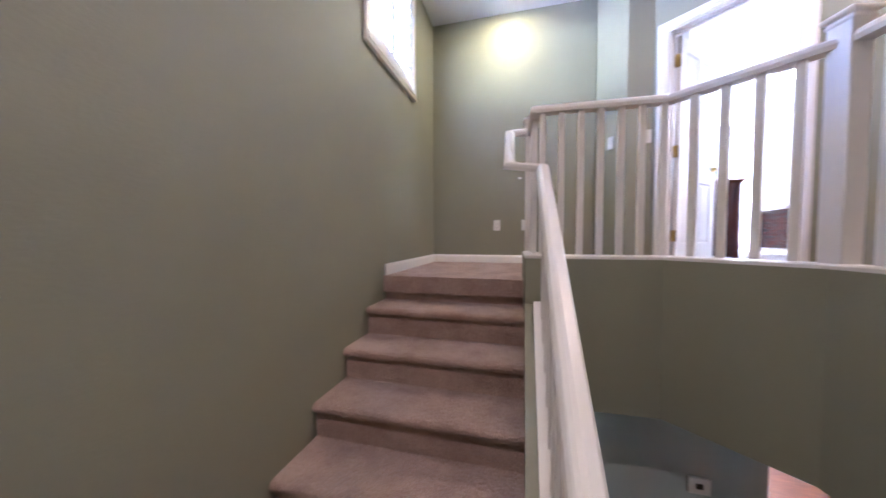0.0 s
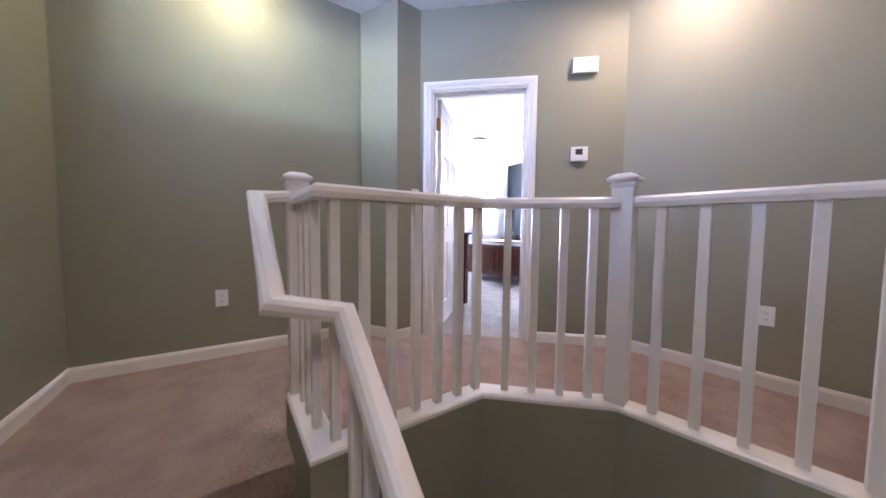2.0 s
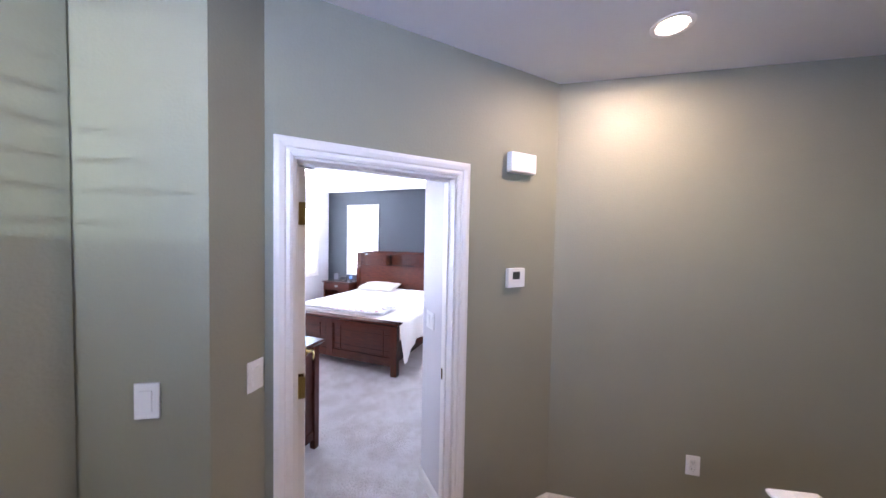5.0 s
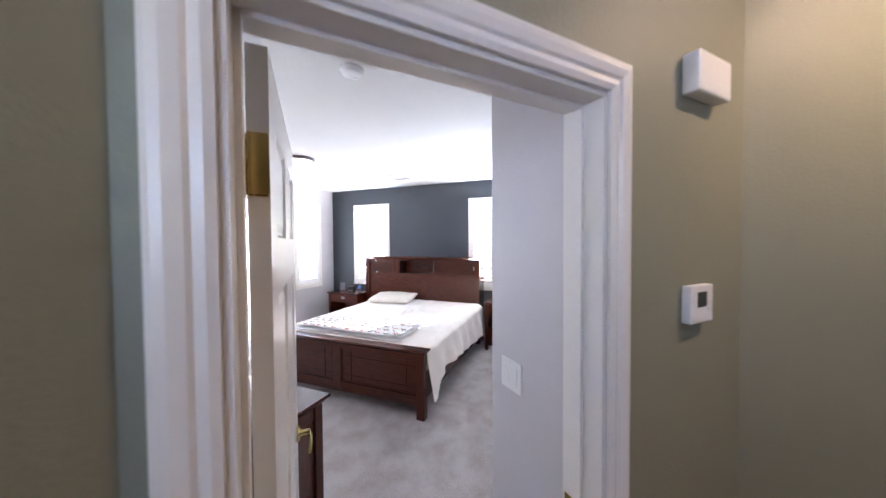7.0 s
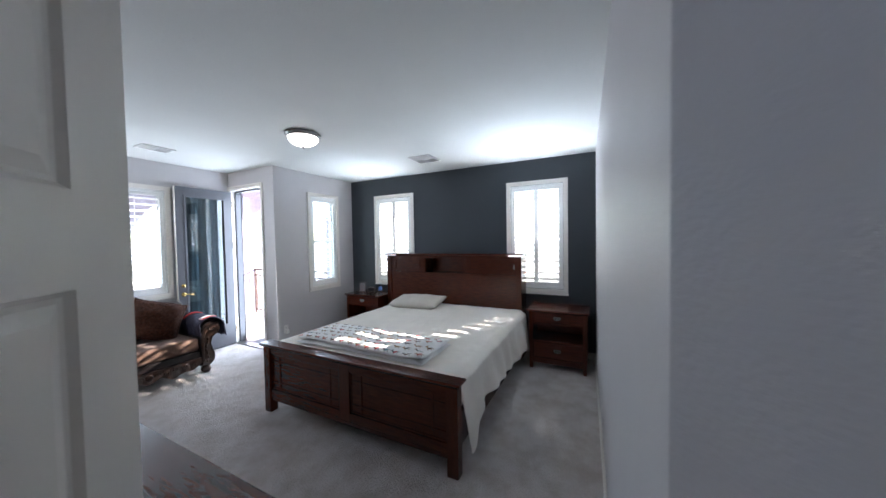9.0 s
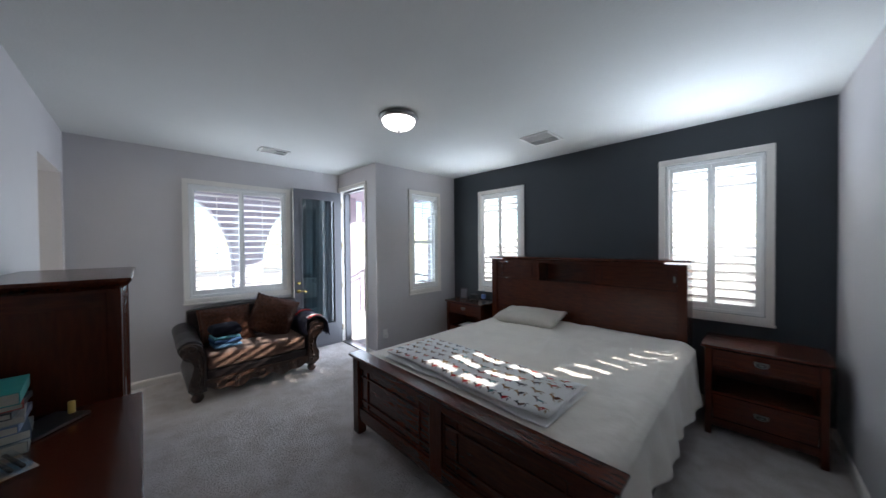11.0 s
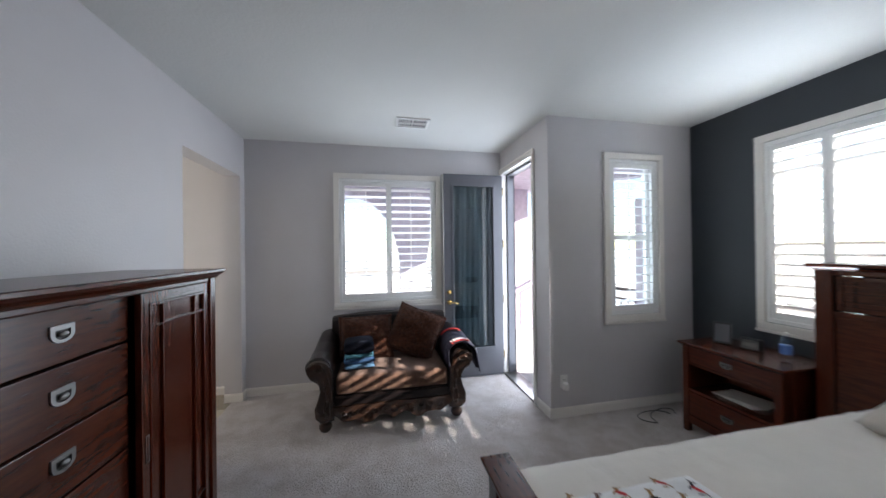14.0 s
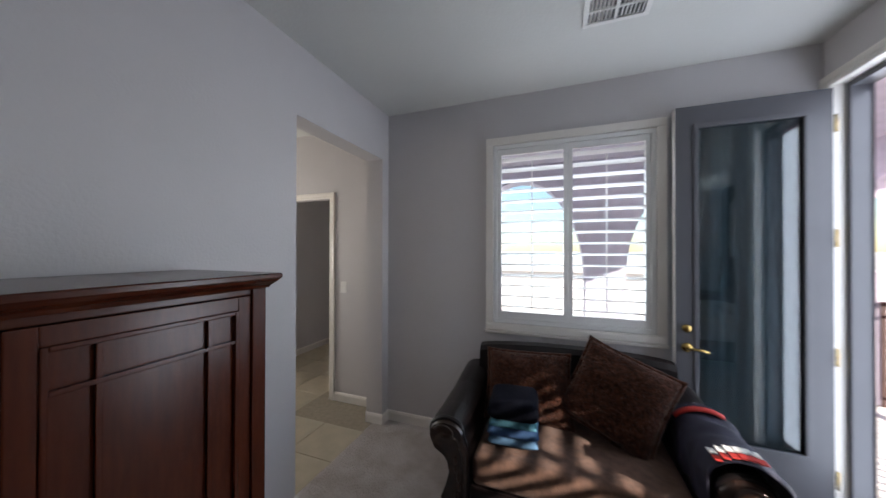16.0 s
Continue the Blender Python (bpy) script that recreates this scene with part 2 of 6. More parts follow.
def sweep(bm, path, section, closed=False, up=(0, 0, 1), caps=True):
    """A section (x across, y up) carried along a path of points, mitred at the bends."""
    P = [Vector(p) for p in path]
    n = len(P)
    rings = []
    for i in range(n):
        d0 = (P[i] - P[i - 1]).normalized() if i or closed else (P[1] - P[0]).normalized()
        d1 = (P[(i + 1) % n] - P[i]).normalized() if i < n - 1 or closed else d0
        t = (d0 + d1).normalized()
        side = t.cross(Vector(up))
        if side.length < 1e-3:
            side = Vector((1, 0, 0))
        side.normalize()
        above = side.cross(t).normalized()
        k = 1 / max(0.35, t.dot(d1))
        bend = (d1 - d0)
        rings.append([])
        for x, y in section:
            off = side * x + above * y
            if bend.length > 1e-4:
                w = bend.normalized()
                off = off + w * off.dot(w) * (k - 1)
            rings[-1].append(bm.verts.new(P[i] + off))
    m = len(section)
    for i in range(n if closed else n - 1):
        a, b = rings[i], rings[(i + 1) % n]
        for j in range(m):
            bm.faces.new((a[j], a[(j + 1) % m], b[(j + 1) % m], b[j]))
    if caps and not closed:
        bm.faces.new(rings[0][::-1])
        bm.faces.new(rings[-1])
    return bm


def wall_mesh(length, thick, z0, z1, holes=(), bullnose=0):
    """A wall along local x from 0 to length, room face at y=0, other face at y=thick, with openings through it.
    Material 0 on the room face, 1 on the far face, 2 in the openings."""
    xs = sorted({0.0, length, *[v for h in holes for v in h[:2]]})
    zs = sorted({z0, z1, *[v for h in holes for v in h[2:]]})
    def solid(i, j):
        if not (0 <= i < len(xs) - 1 and 0 <= j < len(zs) - 1):
            return False
        cx, cz = (xs[i] + xs[i + 1]) / 2, (zs[j] + zs[j + 1]) / 2
        return not any(h[0] < cx < h[1] and h[2] < cz < h[3] for h in holes)
    bm = bmesh.new()
    cache = {}
    def v(i, j, k):
        if (i, j, k) not in cache:
            cache[i, j, k] = bm.verts.new((xs[i], thick if k else 0.0, zs[j]))
        return cache[i, j, k]
    for i in range(len(xs) - 1):
        for j in range(len(zs) - 1):
            if not solid(i, j):
                continue
            bm.faces.new((v(i, j, 0), v(i + 1, j, 0), v(i + 1, j + 1, 0), v(i, j + 1, 0))).material_index = 0
            bm.faces.new((v(i, j, 1), v(i, j + 1, 1), v(i + 1, j + 1, 1), v(i + 1, j, 1))).material_index = 1
            for di, dj, (a, b) in ((-1, 0, ((0, 0), (0, 1))), (1, 0, ((1, 0), (1, 1))), (0, -1, ((0, 0), (1, 0))), (0, 1, ((0, 1), (1, 1)))):
                if not solid(i + di, j + dj):
                    p = [(i + a[0], j + a[1]), (i + b[0], j + b[1])]
                    bm.faces.new((v(*p[0], 0), v(*p[1], 0), v(*p[1], 1), v(*p[0], 1))).material_index = 2
    return bm


def wall(name, a, b, thick, z0, z1, mats, label, holes=()):
    """A wall from plan point a to b; the room lies to the right of that way, the thickness to the left."""
    d = Vector(b) - Vector(a)
    ob = structure(name, wall_mesh(d.length, thick, z0, z1, holes), mats, label)
    ob.matrix_basis = pose(a[0], a[1], 0, 0, 0, math.degrees(math.atan2(d.y, d.x)))
    return ob


def along(a, b):
    """The local frame of a wall from a to b: x along it, y out of the room."""
    d = Vector(b) - Vector(a)
    return pose(a[0], a[1], 0, 0, 0, math.degrees(math.atan2(d.y, d.x)))

# ---------------- the plan ----------------
CEIL, HALL_CEIL = 2.74, 2.68
XL, XA, YW, YB, XD = 2.39, 6.88, 8.50, 7.39, 5.29      # left wall, accent wall, window wall, bay wall, balcony-door wall
R0, R1 = (2.92, 3.10), (6.88, 3.21)                    # the wall beside the bed
DOOR_A = (1.855, 3.275)                                # hall face of the angled door wall
DD = Vector((0.749, -0.662)).normalized()
DN = Vector((0.662, 0.749)).normalized()
DOOR_W = 0.762


def on_door(s, depth=0.0):
    p = Vector(DOOR_A) + DD * s + DN * depth
    return (p.x, p.y)


HALL_CORNER = on_door(1.55)
HALL_FAR = (3.24, 0.5)
HALL_END = (3.46, -1.2)

# floors
bm = bmesh.new()
prism(bm, [on_door(0.0, 0.06), on_door(0.98, 0.06), (3.0, 2.9), (7.1, 2.9), (7.1, 7.55), (5.3, 7.55), (5.3, 8.66), (2.3, 8.66), (2.3, 3.9)], -0.12, 0.0)
structure("floor_bedroom", bm, CARPET, "worn greige cut-pile carpet over the bedroom floor", "carpet")
bm = bmesh.new()
prism(bm, [on_door(-0.6, 0.06), (1.43, 3.7), (-0.4, 3.7), (-0.4, 2.25), (0.72, 2.25), (0.86, 2.08), (1.49, 2.10), (1.95, 1.66), (2.10, 0.98), (2.52, -1.2), (3.6, -1.2), on_door(1.75, 0.06)], -0.12, 0.0)
structure("floor_hall", bm, CARPET_PINK, "rose-beige cut-pile carpet on the landing and hall", "carpet")

# ceilings
bm = bmesh.new()
prism(bm, [on_door(-0.5, 0.08), on_door(1.3, 0.08), (3.2, 2.7), (7.2, 2.7), (7.2, 7.39), (7.2, 7.6), (5.45, 7.6), (5.45, 8.66), (2.2, 8.66), (2.2, 3.9)], CEIL, CEIL + 0.1)
structure("ceiling_bedroom", bm, CEILING, "smooth off-white painted bedroom ceiling", "ceiling")
bm = bmesh.new()
prism(bm, [(-0.6, -2.7), (3.8, -2.7), on_door(1.9, 0.07), on_door(-0.6, 0.07), (1.4, 3.8), (-0.6, 3.8)], HALL_CEIL, HALL_CEIL + 0.04)
structure("ceiling_hall", bm, CEILING, "smooth off-white painted hall ceiling", "ceiling")

# bedroom walls
wall("wall_window", (XL - 0.16, YW), (XD + 0.15, YW), 0.16, 0, CEIL, [WHITE_WALL, STUCCO, WHITE_WALL], "pale lavender-white painted wall with a shuttered window", [(3.355 - XL + 0.16, 4.455 - XL + 0.16, 0.955, 2.35)])
wall("wall_accent", (XA, YB), (XA, 3.21), 0.16, 0, CEIL, [SLATE, STUCCO, WHITE_WALL], "dark slate-blue painted accent wall behind the bed", [(YB - 6.775, YB - 6.06, 0.915, 2.37), (YB - 4.325, YB - 3.61, 0.915, 2.375)])
wall("wall_bay", (XD, YB), (XA + 0.16, YB), 0.16, 0, CEIL, [WHITE_WALL, STUCCO, WHITE_WALL], "pale lavender-white painted wall with a narrow window", [(5.92 - XD, 6.46 - XD, 0.895, 2.37)])
wall("wall_balcony_door", (XD, YW), (XD, YB + 0.16), 0.15, 0, CEIL, [WHITE_WALL, STUCCO, TRIM], "pale lavender-white wall with the balcony doorway", [(YW - 8.44, YW - 7.69, 0.0, 2.46)])
wall("wall_left", (XL, 3.97), (XL, YW), 0.16, 0, CEIL, [WHITE_WALL, WHITE_WALL, WHITE_WALL], "pale lavender-white painted wall with a cased opening", [(7.445 - 3.97, 8.40 - 3.97, 0.0, 2.32)])
wall("wall_right", R1, R0, 0.12, 0, CEIL, [WHITE_WALL, WHITE_WALL, WHITE_WALL], "pale lavender-white painted wall beside the bed")
wall("wall_entry_right", R0, on_door(DOOR_W + 0.14, 0.12), 0.12, 0, CEIL, [WHITE_WALL, WHITE_WALL, WHITE_WALL], "short lavender-white wall beside the bedroom door")
wall("wall_entry_left", on_door(-0.06, 0.12), (XL, 3.97), 0.12, 0, CEIL, [WHITE_WALL, WHITE_WALL, WHITE_WALL], "short lavender-white wall behind the open door")

# hall walls
wall("wall_door", on_door(-0.06), HALL_CORNER, 0.12, 0, CEIL, [OLIVE, WHITE_WALL, TRIM], "olive painted angled wall with the bedroom doorway", [(0.07 + 0.06, 0.07 + 0.06 + DOOR_W, 0.0, 2.035)])
COL = (1.616, 3.275)
wall("wall_landing", (-0.285, 3.606), (1.43, 3.606), 0.12, -0.1, HALL_CEIL, [OLIVE] * 3, "olive painted end wall of the landing")
wall("wall_pier", (1.43, 3.62), COL, 0.12, -0.1, HALL_CEIL, [OLIVE] * 3, "olive painted pier wall with a rounded corner")
wall("wall_pier_return", COL, on_door(-0.03, 0.0), 0.12, -0.1, HALL_CEIL, [OLIVE] * 3, "olive painted return of the pier")
wall("wall_hall", HALL_CORNER, HALL_END, 0.12, -0.1, HALL_CEIL, [OLIVE] * 3, "olive painted long wall of the hall")
wall("wall_hall_end", (3.5, -1.2), (2.45, -1.2), 0.12, -0.1, HALL_CEIL, [OLIVE] * 3, "olive painted end wall of the hall")
# out of view; added to shut sunlight out of the stairwell
wall("wall_hall_sun_block", HALL_END, (3.6, -2.66), 0.12, -0.7, HALL_CEIL, [OLIVE] * 3, "unseen olive wall added to keep sun out past the hall")
SW = (1.99, 2.935, 1.58, 2.55)
wall("wall_stairs", (-0.285, -2.6), (-0.285, 3.7), 0.14, -3.0, HALL_CEIL, [OLIVE, STUCCO, TRIM], "olive painted side wall of the staircase", [(SW[0] + 2.6 + 0.06, SW[1] + 2.6 - 0.06, SW[2] + 0.06, SW[3] - 0.06)])
wall("wall_stairs_foot", (3.6, -2.6), (-0.5, -2.6), 0.12, -3.0, HALL_CEIL, [OLIVE] * 3, "olive painted wall at the foot of the stairs")

# stairs: carpeted treads with round noses
RUN, RISE, NOSE_Y, ST_X0, ST_X1 = 0.277, 0.18, 2.26, -0.285, 0.735
for k in range(15):
    y, z = NOSE_Y - RUN * k, -RISE * k
    bm = bmesh.new()
    back = y + RUN + (0.03 if k else 0.0)
    prof = [(back, z), (y + 0.028, z), (y + 0.012, z - 0.004), (y + 0.002, z - 0.014), (y, z - 0.026), (y + 0.004, z - 0.040), (y + 0.018, z - 0.050), (y + 0.030, z - 0.052), (y + 0.030, z - RISE - 0.02), (back, z - RISE - 0.02)]
    if k == 0:
        prof = [(y + 0.05, z + 0.002)] + prof[1:-1] + [(y + 0.05, z - RISE - 0.02)]
    a = [bm.verts.new((ST_X0, p, q)) for p, q in prof]
    b = [bm.verts.new((ST_X1, p, q)) for p, q in prof]
    bm.faces.new(a)
    bm.faces.new(b[::-1])
    for i in range(len(prof)):
        j = (i + 1) % len(prof)
        bm.faces.new((a[i], b[i], b[j], a[j]))
    tagged(part("stair_tread", bm, CARPET_PINK), "rose-beige carpeted stair tread with rounded nose", "stair", "staircase treads", "structure")

# the kerb wall under the stair railing, and the face of the stairwell under the guard rail
def slope_z(y):
    return (y - NOSE_Y) * RISE / RUN


bm = bmesh.new()
side = [(1.96, slope_z(1.96) + 0.10), (-1.7, slope_z(-1.7) + 0.10), (-1.7, -3.0), (1.96, -3.0)]
a = [bm.verts.new((0.735, y, z)) for y, z in side]
b = [bm.verts.new((0.92, y, z)) for y, z in side]
bm.faces.new(a), bm.faces.new(b)
for i in range(4):
    bm.faces.new((a[i], a[(i + 1) % 4], b[(i + 1) % 4], b[i]))
structure("wall_stair_kerb", bm, OLIVE, "olive painted sloping kerb beside the stairs")

N1, C1, C2, N2, E2 = (0.775, 2.45), (0.79, 2.03), (1.463, 2.05), (1.892, 1.658), (2.335, -0.62)
KERB = 0.175
GUARD = [N1, C1, C2, N2, E2]
bm = bmesh.new()
sweep(bm, [(*p, (KERB - 0.70) / 2) for p in GUARD], [(-0.045, -0.4275), (0.055, -0.4275), (0.055, 0.4275), (-0.045, 0.4275)])
structure("wall_stairwell", bm, OLIVE, "olive painted face of the stairwell below the railing")

# lower storey seen under the stairwell
bm = bmesh.new()
prism(bm, [(-0.45, -2.6), (6.0, -2.6), (6.0, 6.0), (-0.45, 6.0)], -2.85, -2.75)
FLOOR_WOOD = material("oak_floor_boards", (0.26, 0.085, 0.026), 0.5, vary=0.15, scale=5, color2=(0.17, 0.05, 0.016), stretch=(1, 9, 1))
structure("floor_lower", bm, FLOOR_WOOD, "orange-brown oak boards on the lower floor", "floor")
GREY_GREEN = material("grey_green_wall_paint", (0.42, 0.46, 0.44), 0.55, vary=0.02, scale=3, bump=0.1, bump_scale=80)
bm = bmesh.new()
box(bm, 0.93, 2.16, 2.36, 2.48, -2.75, -0.56)
structure("wall_lower", bm, GREY_GREEN, "grey-green wall of the lower storey")
bm = bmesh.new()
# the stretch out to y -2.6 is unseen, added against sunlight leaking in
prism(bm, [(0.93, 2.12), (1.49, 2.12), (1.97, 1.68), (2.5, -1.0), (2.5, -2.6), (6.0, -2.6), (6.0, 6.0), (-0.45, 6.0), (-0.45, 3.75), (0.93, 3.75)], -0.66, -0.56)
structure("ceiling_lower", bm, CEILING, "white ceiling of the lower storey", "ceiling")
# the opening is out of view, added for the lower lamp
wall("wall_lower_far", (-0.45, 6.0), (6.0, 6.0), 0.12, -2.75, -0.5, [GREY_GREEN] * 3, "grey-green far wall of the lower storey", [(3.4, 5.4, -1.9, -0.8)])
wall("wall_lower_side", (6.0, 6.0), (6.0, -2.6), 0.12, -2.75, -0.5, [GREY_GREEN] * 3, "grey-green side wall of the lower storey")
wall("wall_under_hall", (6.0, -2.6), (3.4, -2.6), 0.12, -2.75, HALL_CEIL, [GREY_GREEN] * 3, "grey-green wall under the hall")

# bathroom passage beyond the cased opening
bm = bmesh.new()
prism(bm, [(0.3, 7.0), (2.31, 7.0), (2.31, 8.66), (1.64, 8.66), (1.64, 10.4), (0.3, 10.4)], -0.13, -0.004)
TILE = material("beige_floor_tile", (0.46, 0.40, 0.30), 0.35, vary=0.08, scale=7, bump=0.05, rand=0.05)
GROUT = material("tile_grout", (0.30, 0.26, 0.20), 0.9, vary=0.1, scale=30)
floor_bath = structure("floor_bath", bm, GROUT, "beige square floor tiles in the passage", "floor")
wall("wall_bath_back", (1.70, 8.62), (XL - 0.16, 8.62), 0.12, 0, CEIL, [WHITE_WALL] * 3, "white wall of the bathroom passage")
wall("wall_bath_door_head", (0.75, 8.62), (1.70, 8.62), 0.12, 2.06, CEIL, [WHITE_WALL] * 3, "white wall over the bathroom door")
# this opening is out of view, made for the passage lamp
wall("wall_bath_far", (0.30, 7.0), (0.30, 10.4), 0.12, 0, CEIL, [WHITE_WALL] * 3, "white far wall of the bathroom passage", [(0.65, 1.35, 1.05, 2.15)])
wall("wall_bath_side", (2.23, 7.30), (0.30, 7.30), 0.12, 0, CEIL, [WHITE_WALL] * 3, "white side wall of the bathroom passage")
wall("wall_bath_room", (0.3, 10.4), (1.82, 10.4), 0.12, 0, CEIL, [WHITE_WALL] * 3, "white end wall of the bathroom")
wall("wall_bath_room_side", (1.70, 10.4), (1.70, 8.74), 0.12, 0, CEIL, [WHITE_WALL] * 3, "white side wall of the bathroom")
bm = bmesh.new()
prism(bm, [(0.2, 7.1), (2.2, 7.1), (2.2, 8.75), (1.85, 8.75), (1.85, 10.5), (0.2, 10.5)], CEIL, CEIL + 0.1)
structure("ceiling_bath", bm, CEILING, "white ceiling of the bathroom passage", "ceiling")

# baseboards
def baseboard(name, pts, z=0.0, mat=None, h=0.085):
    """Runs along plan points with the room on the right of the way."""
    bm = bmesh.new()
    sweep(bm, [(x, y, z) for x, y in pts], [(0.001, 0), (0.015, 0), (0.015, h - 0.02), (0.010, h - 0.006), (0.005, h), (0.001, h)])
    structure(name, bm, mat or TRIM, "white painted baseboard with an eased top edge", "baseboard")


baseboard("baseboard_window_wall", [(XL, YW), (XD, YW)])
baseboard("baseboard_bay", [(XD, 7.62), (XD, YB), (XA, YB), (XA, 3.21), R0, on_door(DOOR_W + 0.145, 0.14)])
baseboard("baseboard_left", [(XL, 3.97), (XL, 7.445), (XL - 0.16, 7.445)])
baseboard("baseboard_left_return", [(XL - 0.16, 8.40), (XL, 8.40), (XL, YW)])
baseboard("baseboard_bath", [(1.70, 8.62), (XL - 0.16, 8.62)])
baseboard("baseboard_bathroom", [(0.30, 7.3), (0.30, 10.4), (1.7, 10.4)])
baseboard("baseboard_landing", [(-0.285, 2.27), (-0.285, 3.606), (1.43, 3.606), COL, on_door(-0.045, -0.002)])
baseboard("baseboard_hall", [on_door(DOOR_W + 0.135), HALL_CORNER, HALL_END])

# ---------------- windows, doors and fittings ----------------
LOUVER_P = 0.0775


def louver_bm(w):
    bm = bmesh.new()
    sec = [(-0.037, 0.0), (-0.022, 0.0042), (0.0, 0.0055), (0.022, 0.0042), (0.037, 0.0), (0.022, -0.0042), (0.0, -0.0055), (-0.022, -0.0042)]
    a = [bm.verts.new((0, y, z)) for y, z in sec]
    b = [bm.verts.new((w, y, z)) for y, z in sec]
    bm.faces.new(a), bm.faces.new(b)
    for i in range(8):
        bm.faces.new((a[i], a[(i + 1) % 8], b[(i + 1) % 8], b[i]))
    return bm


def picture_frame(bm, w, h, t, y0, y1, bevel=0.003):
    """Four mitre-less bars round a w by h opening's outside."""
    box(bm, 0, w, y0, y1, 0, t, bevel)
    box(bm, 0, w, y0, y1, h - t, h, bevel)
    box(bm, 0, t, y0, y1, t, h - t, bevel)
    box(bm, w - t, w, y0, y1, t, h - t, bevel)


def shuttered_window(name, m, w, h, panels, label, tilt=-23.0, mid=True, low=1.40):
    """Casing w by h on a wall: local x along the wall, y out of the room, z up."""
    win = thing(name, m, label, "window", kind="structure")
    bm = bmesh.new()
    picture_frame(bm, w, h, 0.058, -0.024, -0.001, 0.004)
    bm2 = part("casing", bm, TRIM, win)
    bm = bmesh.new()
    box(bm, 0.012, w - 0.012, -0.034, -0.025, 0.006, 0.05, 0.004)
    box(bm, -0.008, w + 0.008, -0.030, -0.001, -0.022, -0.001, 0.005)
    part("window_sill", bm, TRIM, win)
    i0 = 0.062
    bm = bmesh.new()
    x0, x1, z0, z1 = i0, w - i0, i0, h - i0
    for r in ((x0, x1, -0.012, 0.03, z0, z0 + 0.03), (x0, x1, -0.012, 0.03, z1 - 0.03, z1), (x0, x0 + 0.025, -0.012, 0.03, z0 + 0.03, z1 - 0.03), (x1 - 0.025, x1, -0.012, 0.03, z0 + 0.03, z1 - 0.03)):
        box(bm, *r, 0.002)
    part("shutter_frame", bm, SHUTTER, win)
    px0, px1, pz0, pz1 = x0 + 0.027, x1 - 0.027, z0 + 0.032, z1 - 0.032
    pw = (px1 - px0) / panels
    for p in range(panels):
        a, b = px0 + pw * p + 0.001, px0 + pw * (p + 1) - 0.001
        st = 0.030
        bm = bmesh.new()
        box(bm, a, a + st, -0.004, 0.022, pz0, pz1, 0.002)
        box(bm, b - st, b, -0.004, 0.022, pz0, pz1, 0.002)
        box(bm, a + st, b - st, -0.004, 0.022, pz0, pz0 + 0.055, 0.002)
        box(bm, a + st, b - st, -0.004, 0.022, pz1 - 0.045, pz1, 0.002)
        panel = part("shutter_panel", bm, SHUTTER, win)
        n = int((pz1 - pz0 - 0.11) / LOUVER_P)
        me = mesh_of("louver", louver_bm(b - a - 2 * st - 0.004), SHUTTER, False)
        step = (pz1 - pz0 - 0.10) / n
        for k in range(n):
            ob = new("louver", me)
            ob.parent = panel
            zk = pz0 + 0.055 + step * (k + 0.5)
            turn = tilt if tilt > -15 or low < m.translation.z + zk < 2.06 else -42.0
            ob.matrix_basis = pose(a + st + 0.002, 0.010, zk, turn)
        bm = bmesh.new()
        rod(bm, ((a + b) / 2, 0.052, pz0 + 0.07), ((a + b) / 2, 0.052, pz1 - 0.055), 0.005, 6)
        part("tilt_rod", bm, SHUTTER, panel)
    bm = bmesh.new()
    for r in ((x0, x1, 0.085, 0.125, z0, z0 + 0.045), (x0, x1, 0.085, 0.125, z1 - 0.045, z1), (x0, x0 + 0.04, 0.085, 0.125, z0 + 0.045, z1 - 0.045), (x1 - 0.04, x1, 0.085, 0.125, z0 + 0.045, z1 - 0.045)):
        box(bm, *r, 0.003)
    if mid:
        zc = (z0 + z1) / 2
        box(bm, x0 + 0.04, x1 - 0.04, 0.088, 0.122, zc - 0.022, zc + 0.022, 0.003)
    part("window_frame", bm, PLASTIC, win)
    bm = bmesh.new()
    box(bm, x0 + 0.02, x1 - 0.02, 0.103, 0.107, z0 + 0.02, z1 - 0.02)
    pane = part("pane", bm, GLASS, win)
    pane.visible_shadow = False
    return win


shuttered_window("window_1", pose(3.294, YW, 0.893), 1.222, 1.52, 2, "white plantation-shuttered window over the loveseat", tilt=-11.0, mid=False)
shuttered_window("window_2", pose(XA, 6.838, 0.853, 0, 0, -90), 0.84, 1.58, 2, "white plantation-shuttered window in the slate wall", tilt=-18.0, low=1.57)
shuttered_window("window_3", pose(XA, 4.388, 0.853, 0, 0, -90), 0.84, 1.585, 2, "white plantation-shuttered window beside the bed")
shuttered_window("window_4", pose(5.858, YB, 0.833), 0.664, 1.60, 1, "narrow white plantation-shuttered window", tilt=3.0)
shuttered_window("window_5", pose(-0.285, SW[0], SW[2], 0, 0, 90), SW[1] - SW[0], SW[3] - SW[2], 2, "white shuttered window high over the stairs", tilt=-14.5, mid=False)


